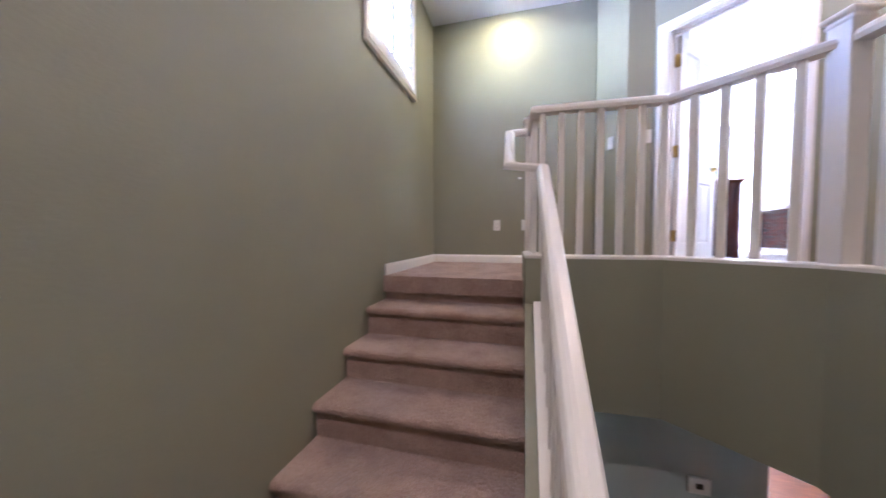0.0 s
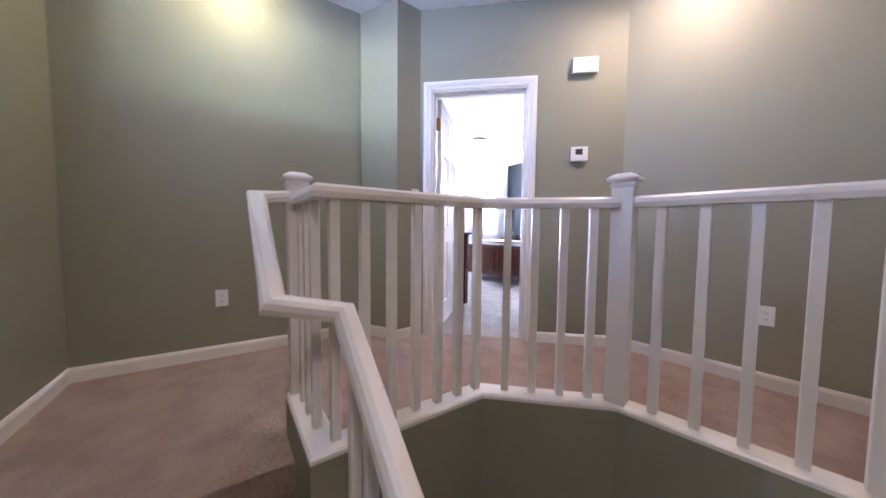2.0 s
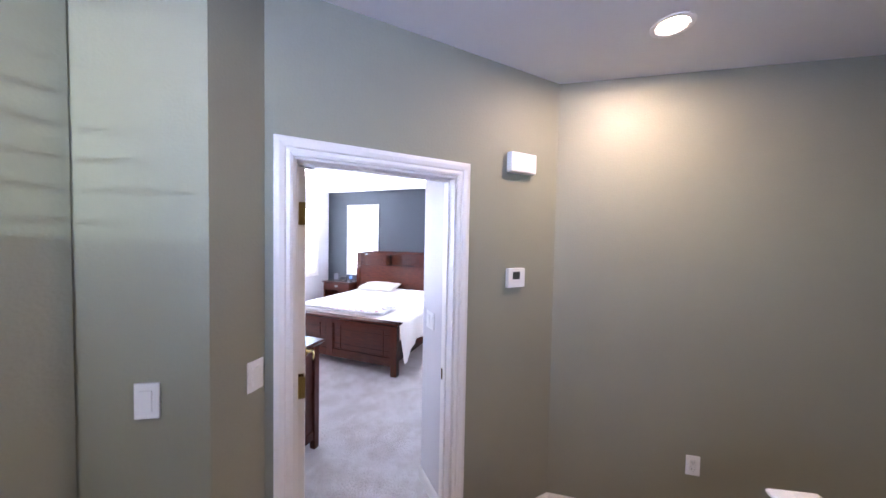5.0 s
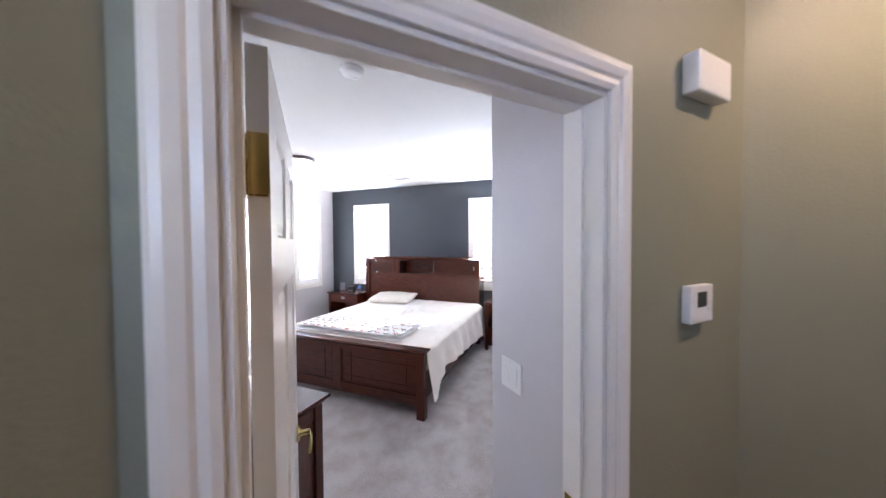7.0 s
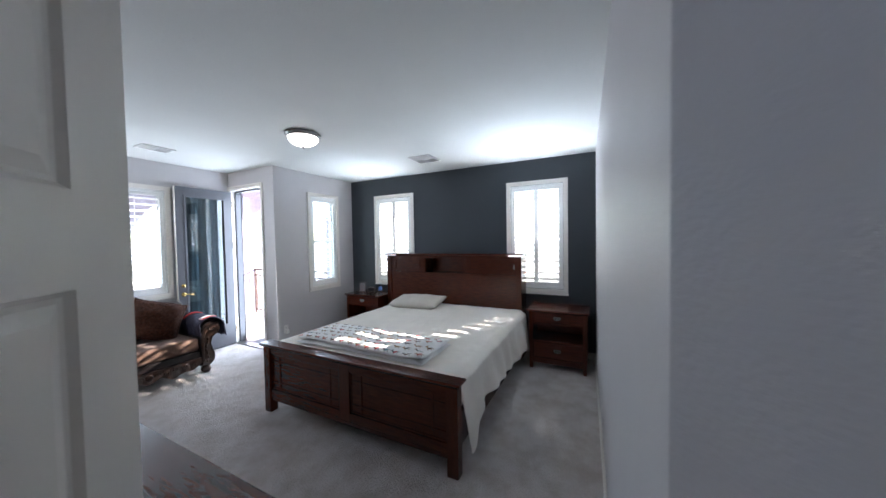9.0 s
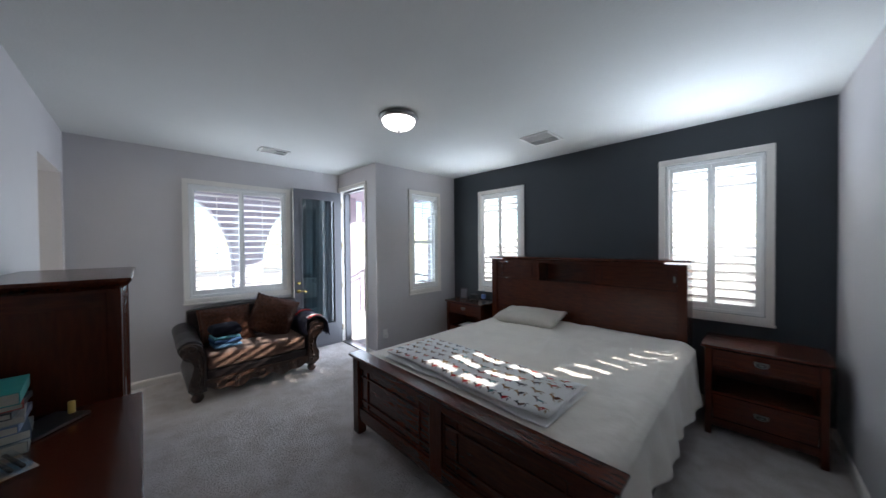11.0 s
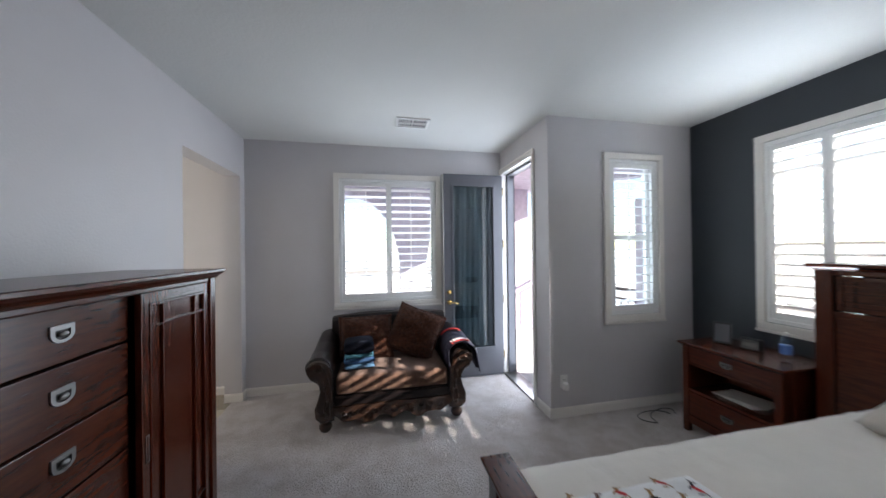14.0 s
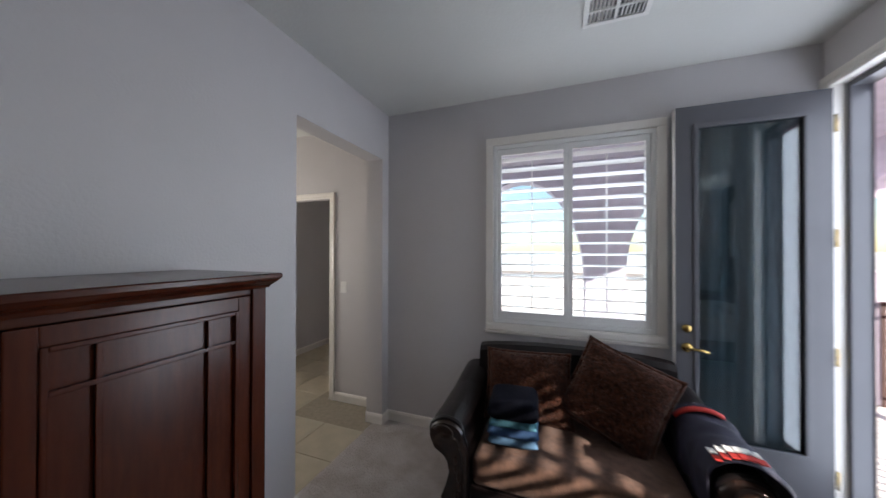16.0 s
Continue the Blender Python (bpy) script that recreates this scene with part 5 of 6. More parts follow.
part("frame", bm, DARK_PLASTIC, fr, m=pose(0, 0, 0, -14))
part("picture", boxes((-0.045, 0.045, -0.0075, -0.0062, 0.015, 0.155)), material("grey_print", (0.13, 0.13, 0.145), 0.3), fr, m=pose(0, 0, 0, -14))
part("easel", boxes((-0.012, 0.012, 0.0, 0.10, 0.0, 0.006), (-0.012, 0.012, 0.085, 0.10, 0.0, 0.06)), DARK_PLASTIC, fr)
sp = thing("alarm_clock", pose(6.56, 6.68, 0.74, 0, 0, -80), "small black alarm clock on the nightstand", "clock")
part("body", boxes((-0.06, 0.06, -0.03, 0.03, 0.0, 0.085), bevel=0.008), DARK_PLASTIC, sp)
part("face", boxes((-0.05, 0.05, -0.0315, -0.0295, 0.02, 0.07), bevel=0.001), material("dark_display", (0.03, 0.035, 0.04), 0.15), sp)
WATER = glass_material("clear_plastic", (0.86, 0.92, 0.97))
bt = thing("water_bottle", pose(6.46, 6.42, 0.74), "clear plastic water bottle with a blue label", "bottle")
bm = bmesh.new()
lathe(bm, [(0.026, 0.0), (0.031, 0.006), (0.031, 0.03), (0.029, 0.035), (0.031, 0.04), (0.031, 0.13), (0.026, 0.155), (0.013, 0.178), (0.012, 0.19)], 20)
part("bottle_body", bm, WATER, bt, smooth=True)
bm = bmesh.new()
lathe(bm, [(0.0316, 0.062), (0.0319, 0.065), (0.0319, 0.118), (0.0316, 0.121)], 20)
part("label", bm, material("blue_label", (0.10, 0.22, 0.55), 0.4), bt, "blue and white paper label", smooth=True)
bm = bmesh.new()
lathe(bm, [(0.0145, 0.188), (0.0150, 0.190), (0.0150, 0.204), (0.012, 0.206)], 16)
part("cap", bm, PLASTIC, bt)
pp = thing("paper_stack", pose(6.48, 6.70, 0.362, 0, 0, -85), "loose white papers on the nightstand shelf", "papers")
for k in range(4):
    part("sheet", boxes((-0.14, 0.14, -0.10, 0.10, 0.004 * k, 0.004 * k + 0.003)), PLASTIC, pp, m=pose(0.01 * k, 0.006 * k, 0, 0, 0, 5 * k - 8))


def tall_chest():
    """Front faces +x. Origin at floor, wall side, near end."""
    W, D, H = 1.08, 0.47, 1.44
    c = thing("tall_chest", pose(2.40, 5.765, 0), "mahogany gentleman's chest with drawers and sliding door", "chest of drawers")
    for y in (0.0, W - 0.05):
        part("post", boxes((D - 0.05, D, y, y + 0.05, 0.0, H - 0.05), bevel=0.004), WOOD_UP, c)
        part("post", boxes((0.0, 0.05, y, y + 0.05, 0.0, H - 0.05), bevel=0.004), WOOD_UP, c)
    for y in (0.008, W - 0.038):
        side = part("side_panel", boxes((0.05, D - 0.05, y + 0.012, y + 0.018, 0.12, H - 0.05)), WOOD_UP, c)
        for z0, z1 in ((0.08, 0.16), (H - 0.13, H - 0.05)):
            part("side_rail", boxes((0.05, D - 0.05, y, y + 0.03, z0, z1), bevel=0.002), WOOD, side)
    part("front_rail", boxes((D - 0.045, D - 0.008, 0.05, W - 0.05, H - 0.070, H - 0.05), bevel=0.003), WOOD_Y, c)
    part("plinth", boxes((D - 0.045, D - 0.004, 0.05, W - 0.05, 0.06, 0.13), bevel=0.003), WOOD_Y, c)
    part("back_panel", boxes((0.01, 0.02, 0.05, W - 0.05, 0.08, H - 0.05)), WOOD_UP, c)
    # boards in the gap by the sliding door, shade painted into their colour
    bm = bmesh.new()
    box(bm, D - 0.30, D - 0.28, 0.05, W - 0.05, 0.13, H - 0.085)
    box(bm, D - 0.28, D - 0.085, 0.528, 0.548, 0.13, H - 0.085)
    part("recess", bm, WOOD_SHADED, c)
    bm = bmesh.new()
    prev = None
    for o, z in ((0.006, H - 0.05), (0.012, H - 0.040), (0.026, H - 0.028), (0.032, H - 0.020), (0.036, H - 0.016), (0.036, H - 0.004), (0.032, H)):
        ring = [bm.verts.new(p) for p in ((0.0, -o, z), (D + o, -o, z), (D + o, W + o, z), (0.0, W + o, z))]
        if prev:
            for i in range(4):
                bm.faces.new((prev[i], prev[(i + 1) % 4], ring[(i + 1) % 4], ring[i]))
        else:
            bm.faces.new(ring)
        prev = ring
    bm.faces.new(prev)
    part("top", bm, WOOD_Y, c)
    # drawers
    z1 = H - 0.076
    for k in range(6):
        z0 = z1 - (0.168 if k == 0 else 0.195)
        bm = boxes((D - 0.075, D - 0.046, 0.055, 0.522, z0, z1), (D - 0.26, D - 0.075, 0.065, 0.512, z0 + 0.006, z1 - 0.012), bevel=0.003)
        dr = part("drawer", bm, WOOD_Y, c)
        cup_pull(pose(D - 0.0455, 0.265, (z0 + z1) / 2 + 0.006, 0, 0, 90), dr, 0.078, 0.056)
        z1 = z0 - 0.010
    # sliding door
    y0, y1, za, zb = 0.535, W - 0.048, 0.135, H - 0.073
    bm = bmesh.new()
    slab_frame(bm, D - 0.034, D - 0.010, y0, y1, za, zb, 0.044)
    box(bm, D - 0.026, D - 0.020, y0 + 0.044, y1 - 0.044, za + 0.044, zb - 0.044)
    door = part("sliding_door", bm, WOOD_UP, c)
    bm = bmesh.new()
    a, b, lo, hi = y0 + 0.044, y1 - 0.044, za + 0.044, zb - 0.044
    slab_frame(bm, D - 0.021, D - 0.006, a, b, lo, hi, 0.012)
    lattice(bm, D - 0.021, D - 0.008, a + 0.012, b - 0.012, lo + 0.012, hi - 0.012, 0.075, 0.085, 0.006)
    part("lattice", bm, WOOD_UP, door)
    bm = bmesh.new()
    slab_frame(bm, D - 0.0105, D - 0.0075, y0 + 0.018, y0 + 0.036, 0.685, 0.795, 0.005, bevel=0.001)
    part("pull", bm, METAL, door, "nickel recessed finger pull")
    return c


tall_chest()


def low_dresser():
    W, D, H = 1.74, 0.505, 0.88
    c = thing("dresser", pose(2.40, 4.005, 0), "long low mahogany dresser with books on it", "dresser")
    for y in (0.0, W - 0.05):
        part("post", boxes((D - 0.05, D, y, y + 0.05, 0.0, H - 0.04), bevel=0.004), WOOD_UP, c)
        part("post", boxes((0.0, 0.05, y, y + 0.05, 0.0, H - 0.04), bevel=0.004), WOOD_UP, c)
        side = part("side_panel", boxes((0.05, D - 0.05, y + 0.020, y + 0.028, 0.08, H - 0.04)), WOOD_UP, c)
        for z0, z1 in ((0.08, 0.15), (H - 0.11, H - 0.04)):
            part("side_rail", boxes((0.05, D - 0.05, y + 0.010, y + 0.040, z0, z1), bevel=0.002), WOOD, side)
    for z0, z1 in ((0.06, 0.12), (H - 0.07, H - 0.04)):
        part("front_rail", boxes((D - 0.045, D - 0.006, 0.05, W - 0.05, z0, z1), bevel=0.003), WOOD_Y, c)
    for y in (0.60, 1.12):
        part("divider", boxes((D - 0.045, D - 0.010, y, y + 0.03, 0.12, H - 0.07), bevel=0.003), WOOD_UP, c)
    part("bottom", boxes((0.02, D - 0.06, 0.05, W - 0.05, 0.10, 0.12)), WOOD_SHADED, c)
    bm = bmesh.new()
    prev = None
    for o, z in ((0.004, H - 0.04), (0.012, H - 0.030), (0.022, H - 0.022), (0.030, H - 0.016), (0.030, H - 0.004), (0.026, H)):
        e = min(o, 0.006)
        ring = [bm.verts.new(p) for p in ((0.0, -o, z), (D + o, -o, z), (D + o, W + e, z), (0.0, W + e, z))]
        if prev:
            for i in range(4):
                bm.faces.new((prev[i], prev[(i + 1) % 4], ring[(i + 1) % 4], ring[i]))
        else:
            bm.faces.new(ring)
        prev = ring
    bm.faces.new(prev)
    part("top", bm, WOOD_Y, c)
    for y0, y1 in ((0.055, 0.595), (0.635, 1.115), (1.155, W - 0.055)):
        z1 = H - 0.075
        for k in range(3):
            z0 = z1 - 0.218
            dr = part("drawer", boxes((D - 0.04, D - 0.016, y0, y1, z0, z1), (0.05, D - 0.04, y0 + 0.01, y1 - 0.01, z0 + 0.006, z1 - 0.02), bevel=0.003), WOOD_Y, c)
            cup_pull(pose(D - 0.0155, (y0 + y1) / 2, (z0 + z1) / 2, 0, 0, 90), dr, 0.085, 0.05)
            z1 = z0 - 0.014
    return c


low_dresser()

# books and small things on the dresser
PAPER = material("book_pages", (0.66, 0.62, 0.53), 0.9, vary=0.1, scale=40, stretch=(1, 1, 30))


def book(x, y, z, w, d, h, yaw, color, label):
    """Lying flat: cover boards, spine and page block."""
    b = thing("book", pose(x, y, z, 0, 0, yaw), label, "book", "books on the dresser")
    cov = material("book_cover", color, 0.4, vary=0.08, scale=20)
    bm = boxes((-w / 2, w / 2, -d / 2, d / 2, 0.0, 0.003), (-w / 2, w / 2, -d / 2, d / 2, h - 0.003, h), (-w / 2, -w / 2 + 0.003, -d / 2, d / 2, 0.003, h - 0.003), bevel=0.001)
    part("cover", bm, cov, b)
    part("page_block", boxes((-w / 2 + 0.0035, w / 2 - 0.004, -d / 2 + 0.003, d / 2 - 0.003, 0.0032, h - 0.0032)), PAPER, b)
    return b


zz = 0.882
for w, d, h, yaw, col, lab in ((0.19, 0.25, 0.040, 186, (0.30, 0.32, 0.30), "thick grey-green hardback lying flat"), (0.18, 0.24, 0.032, 192, (0.10, 0.14, 0.20), "dark blue hardback lying in the stack"), (0.17, 0.24, 0.028, 182, (0.16, 0.22, 0.34), "blue hardback lying in the stack"), (0.17, 0.23, 0.024, 188, (0.45, 0.45, 0.43), "pale grey paperback lying in the stack"), (0.16, 0.23, 0.022, 178, (0.02, 0.02, 0.03), "black paperback lying in the stack"), (0.16, 0.22, 0.020, 190, (0.50, 0.06, 0.04), "red paperback lying in the stack"), (0.17, 0.23, 0.042, 184, (0.05, 0.38, 0.36), "teal softback on top of the stack")):
    book(2.545, 5.52, zz, w, d, h, yaw, col, lab)
    zz += h + 0.0005
book(2.66, 5.60, 0.882, 0.14, 0.20, 0.012, 140, (0.015, 0.015, 0.02), "thin black notebook leaning off the stack")
tb = thing("lip_balm_tube", pose(2.722, 5.66, 0.881), "small yellow balm tube standing on the dresser", "tube")
bm = bmesh.new()
lathe(bm, [(0.010, 0.0), (0.0115, 0.002), (0.0115, 0.012), (0.0108, 0.013), (0.0108, 0.016), (0.0112, 0.017), (0.0112, 0.056), (0.0095, 0.060), (0.004, 0.061)], 20)
YELLOW = material("yellow_label", (0.62, 0.44, 0.12), 0.35, vary=0.08, scale=60)
part("tube_body", bm, YELLOW, tb, smooth=True)
part("label_bars", boxes((0.0100, 0.0116, -0.003, 0.003, 0.026, 0.030), (0.0100, 0.0116, -0.004, 0.004, 0.033, 0.035), (0.0100, 0.0116, -0.002, 0.002, 0.038, 0.048)), DARK_PLASTIC, tb)
pk = thing("pen_packet", pose(2.60, 5.36, 0.881, 0, 0, 25), "clear blister pack with pens on a rainbow card", "packet")
part("card", boxes((-0.05, 0.05, -0.12, 0.12, 0.0, 0.002), bevel=0.0008), material("rainbow_card", (0.10, 0.30, 0.45), 0.4, color2=(0.60, 0.30, 0.08), scale=9), pk)
for k in range(3):
    bm = bmesh.new()
    rod(bm, (-0.025 + 0.024 * k, -0.10, 0.012), (-0.025 + 0.024 * k, 0.09, 0.012), 0.006, 8)
    part("pen", bm, DARK_PLASTIC, pk, smooth=True)
part("blister", boxes((-0.042, 0.042, -0.11, 0.10, 0.003, 0.024), bevel=0.008), WATER, pk)
cb = thing("cable", pose(2.62, 4.30, 0.885), "loop of white charging cable on the dresser", "cable")
bm = bmesh.new()
sweep(bm, [(0.09 * math.cos(a) + 0.02 * math.sin(3 * a), 0.12 * math.sin(a), 0.004 + 0.003 * (k % 2)) for k, a in enumerate([0.3 * i for i in range(19)])], [(0.002 * math.cos(k * math.pi / 3), 0.002 * math.sin(k * math.pi / 3)) for k in range(6)])
part("cord", bm, PLASTIC, cb, smooth=True)

# ---------------- the loveseat ----------------
CARVED = material("carved_dark_walnut", (0.050, 0.022, 0.012), 0.3, vary=0.3, scale=18, bump=0.4, bump_scale=45, color2=(0.018, 0.009, 0.006), coat=0.4)
CHENILLE = material("brown_chenille", (0.135, 0.068, 0.042), 0.85, vary=0.2, scale=30, bump=0.5, bump_scale=150, color2=(0.075, 0.036, 0.022), sheen=0.1)
SHAG = material("brown_shaggy_fabric", (0.100, 0.038, 0.022), 0.95, vary=0.3, scale=45, bump=1.0, bump_scale=90, color2=(0.030, 0.012, 0.008), sheen=0.1, spec=0.1)
LS_M = pose(3.90, 7.98, 0)
ls = thing("loveseat", LS_M, "espresso leather loveseat with carved wood and scroll arms", "sofa")


def arm_profile(s):
    """Outline of a scroll arm seen from the front, for the arm on the +x side when s is 1."""
    pts = [(0.50, 0.10), (0.50, 0.40), (0.505, 0.50), (0.53, 0.565)]
    pts += [(0.625 + 0.102 * math.cos(a), 0.560 + 0.080 * math.sin(a)) for a in [math.pi - 0.15 - 0.22 * k for k in range(17)]]
    pts += [(0.645, 0.480), (0.618, 0.44), (0.605, 0.37), (0.625, 0.29), (0.655, 0.21), (0.650, 0.13), (0.61, 0.09)]
    return [(s * x, z) for x, z in pts]


for s in (-1, 1):
    prof = arm_profile(s)
    bm = bmesh.new()
    rings = []
    for y, k in ((-0.385, 0.97), (-0.375, 1.0), (-0.2, 1.0), (0.05, 1.0), (0.25, 1.02), (0.36, 1.02), (0.385, 0.98)):
        cx, cz = s * 0.59, 0.36
        rise = 0.06 * max(0, (y + 0.1) / 0.5)
        rings.append([bm.verts.new((cx + (x - cx) * k, y, cz + (z - cz) * k + (rise if z > 0.45 else 0))) for x, z in prof])
    n = len(prof)
    for a, b in zip(rings, rings[1:]):
        for i in range(n):
            bm.faces.new((a[i], a[(i + 1) % n], b[(i + 1) % n], b[i]))
    bm.faces.new(rings[0]), bm.faces.new(rings[-1])
    arm = part("arm", bm, LEATHER, ls, "dark leather rolled arm", smooth=False)
    # carved facing on the arm's front
    bm = bmesh.new()
    cx, cz = s * 0.60, 0.34
    loops = []
    for k, y in ((0.93, -0.386), (0.90, -0.402), (0.74, -0.407), (0.66, -0.398)):
        loops.append([bm.verts.new((cx + (x - cx) * k, y, cz + (z - cz) * k)) for x, z in prof])
    for a, b in zip(loops, loops[1:]):
        for i in range(n):
            bm.faces.new((a[i], a[(i + 1) % n], b[(i + 1) % n], b[i]))
    bm.faces.new(loops[-1])
    facing = part("carved_facing", bm, CARVED, ls, "dark carved wooden arm front")
    bm = bmesh.new()
    spiral = [(s * (0.628 + (0.066 - 0.0036 * k) * math.cos(0.45 * k + 0.4)), -0.408, 0.553 + (0.052 - 0.0028 * k) * math.sin(0.45 * k + 0.4)) for k in range(16)]
    sweep(bm, spiral, [(0.006 * math.cos(k * math.pi / 3), 0.006 * math.sin(k * math.pi / 3)) for k in range(6)], up=(0, 1, 0))
    for k in range(7):
        z = 0.16 + 0.045 * k
        lathe(bm, [(0.002, 0.0), (0.012, 0.002), (0.009, 0.008), (0.002, 0.011)], 8, (s * (0.560 + 0.012 * math.sin(k * 1.4)), -0.404, z), m=pose(0, 0, 0, 90) @ Matrix.Diagonal((1.0, 1.9, 1, 1)))
    part("scroll_carving", bm, CARVED, facing, smooth=True, kind="stuff")

bm = bmesh.new()
box(bm, -0.50, 0.50, -0.36, 0.34, 0.12, 0.30, 0.02)
part("base", bm, LEATHER, ls)
bm = bmesh.new()
box(bm, -0.498, 0.498, -0.385, -0.361, 0.215, 0.295, 0.012)
part("front_band", bm, LEATHER, ls, "dark leather front band")
# carved apron with a wavy lower edge
bm = bmesh.new()
top, low, tb2, lb2 = [], [], [], []
for i in range(61):
    u = i / 60
    x = -0.52 + 1.04 * u
    zlow = 0.105 + 0.028 * math.cos(u * math.pi * 4) + 0.018 * math.cos(u * math.pi * 10) - 0.03 * math.exp(-((u - 0.5) / 0.1) ** 2)
    bulge = 0.010 * math.sin(u * 60) * math.sin(u * 17)
    top.append(bm.verts.new((x, -0.392, 0.214))), low.append(bm.verts.new((x, -0.398 + bulge, zlow)))
    tb2.append(bm.verts.new((x, -0.36, 0.214))), lb2.append(bm.verts.new((x, -0.365, zlow)))
for i in range(60):
    for a, b in ((top, low), (low, lb2), (lb2, tb2), (tb2, top)):
        bm.faces.new((a[i], a[i + 1], b[i + 1], b[i]))
apron = part("apron", bm, CARVED, ls, "dark carved wooden apron")
bm = bmesh.new()
for s in (-1, 1):
    for k in range(5):
        c0 = Vector((s * (0.07 + 0.085 * k), -0.404, 0.165 - 0.012 * math.sin(k * 1.9)))
        sweep(bm, [c0 + Vector((s * (0.034 - 0.0022 * j) * math.cos(0.55 * j + k), -0.004, (0.030 - 0.002 * j) * math.sin(0.55 * j + k))) for j in range(12)], [(0.0055 * math.cos(q * math.pi / 3), 0.0055 * math.sin(q * math.pi / 3)) for q in range(6)], up=(0, 1, 0))
lathe(bm, [(0.003, 0.0), (0.035, 0.004), (0.028, 0.014), (0.004, 0.020)], 16, (0, -0.398, 0.160), m=pose(0, 0, 0, 90))
part("leaf_carving", bm, CARVED, apron, smooth=True, kind="stuff")
# back, with a curved top rail
bm = bmesh.new()
rows = []
for i in range(25):
    u = i / 24
    x = -0.60 + 1.20 * u
    zt = 0.825 + 0.04 * math.sin(math.pi * u) ** 0.6
    rows.append([bm.verts.new(p) for p in ((x, 0.20, 0.28), (x, 0.27, zt - 0.03), (x, 0.29, zt), (x, 0.34, zt + 0.012), (x, 0.39, zt - 0.01), (x, 0.40, zt - 0.05), (x, 0.37, 0.12), (x, 0.30, 0.12))])
for a, b in zip(rows, rows[1:]):
    for k in range(8):
        bm.faces.new((a[k], a[(k + 1) % 8], b[(k + 1) % 8], b[k]))
bm.faces.new(rows[0]), bm.faces.new(rows[-1])
part("back", bm, LEATHER, ls, "dark leather back", smooth=False)
bm = bmesh.new()
box(bm, -0.492, 0.492, -0.385, 0.215, 0.302, 0.455, 0.05, seg=4)
for v in bm.verts:
    if v.co.z > 0.40:
        v.co.z += 0.025 * math.cos(v.co.x * 2.6) * math.cos(v.co.y * 3)
part("seat_cushion", bm, CHENILLE, ls, "brown chenille seat cushion", smooth=True)
for x, y in ((-0.575, -0.335), (0.575, -0.335), (-0.55, 0.31), (0.55, 0.31)):
    bm = bmesh.new()
    lathe(bm, [(0.030, 0.0), (0.042, 0.010), (0.054, 0.035), (0.052, 0.060), (0.038, 0.075), (0.046, 0.085), (0.050, 0.095), (0.048, 0.125)], 24, (x, y, 0))
    part("bun_foot", bm, CARVED, ls, "dark turned bun foot", smooth=True)


def throw_pillow(m, w, h, t, seed, label):
    bm = bmesh.new()
    n = 36
    top, bot = [], []
    for j in range(n + 1):
        b = 2 * j / n - 1
        rt, rb = [], []
        for i in range(n + 1):
            a = 2 * i / n - 1
            x = w / 2 * a * (1 - 0.10 * (1 - b * b)) * (1 - 0.05 * (a * b) ** 2)
            y = h / 2 * b * (1 - 0.10 * (1 - a * a)) * (1 - 0.05 * (a * b) ** 2)
            full = ((1 - a * a) * (1 - b * b)) ** 0.42
            lump = 0.020 * noise.noise(Vector((a * 2.2 + seed, b * 2.2, 0)))
            rt.append(bm.verts.new((x, y, (t / 2 + lump) * full + 0.012 * math.sin(3 * a + seed) * b)))
            rb.append(rt[-1] if i in (0, n) or j in (0, n) else bm.verts.new((x, y, -(t / 2 - lump) * full)))
        top.append(rt), bot.append(rb)
    for g, flip in ((top, False), (bot, True)):
        for j in range(n):
            for i in range(n):
                q = (g[j][i], g[j][i + 1], g[j + 1][i + 1], g[j + 1][i])
                bm.faces.new(q[::-1] if flip else q)
    p = thing("throw_pillow", m, label, "cushion", "shaggy cushions")
    rng = random.Random(int(seed * 10))
    tufts = bmesh.new()
    bm.normal_update()
    bm.faces.ensure_lookup_table()
    for k in range(5200):
        f = bm.faces[rng.randrange(len(bm.faces))]
        q = [v.co for v in f.verts]
        a, b = rng.random(), rng.random()
        o = q[0].lerp(q[1], a).lerp(q[3].lerp(q[2], a), b)
        nrm = f.normal if (o.z >= 0) == (f.normal.z >= 0) else -f.normal
        d = (nrm + Vector((rng.gauss(0, 0.8), rng.gauss(0, 0.8), rng.gauss(0, 0.5)))).normalized() * rng.uniform(0.014, 0.032)
        side = d.cross(Vector((rng.random(), rng.random(), rng.random()))).normalized() * 0.0016
        tufts.faces.new([tufts.verts.new(c) for c in (o - side, o + side, o + d)])
    cover = part("cover", bm, SHAG, p, smooth=True)
    part("shag", tufts, SHAG, cover, "long shaggy pile", kind="stuff")
    bm = bmesh.new()
    edge = []
    for k in range(120):
        side, q = k // 30, 2 * (k % 30) / 30 - 1
        a, b = ((q, -1), (1, q), (-q, 1), (-1, -q))[side]
        edge.append((w / 2 * a * (1 - 0.10 * (1 - b * b)) * (1 - 0.05 * (a * b) ** 2), h / 2 * b * (1 - 0.10 * (1 - a * a)) * (1 - 0.05 * (a * b) ** 2), 0.012 * math.sin(3 * a + seed) * b + 0.006 * math.sin(k * 1.9)))
    sweep(bm, edge, [(0.014 * math.cos(k * math.pi / 3), 0.014 * math.sin(k * math.pi / 3)) for k in range(6)], closed=True)
    part("piping", bm, SHAG, p, smooth=True)


throw_pillow(LS_M @ pose(-0.25, 0.11, 0.655, 64, 0, 4), 0.54, 0.44, 0.25, 1.0, "shaggy dark brown cushion leaning on the back")
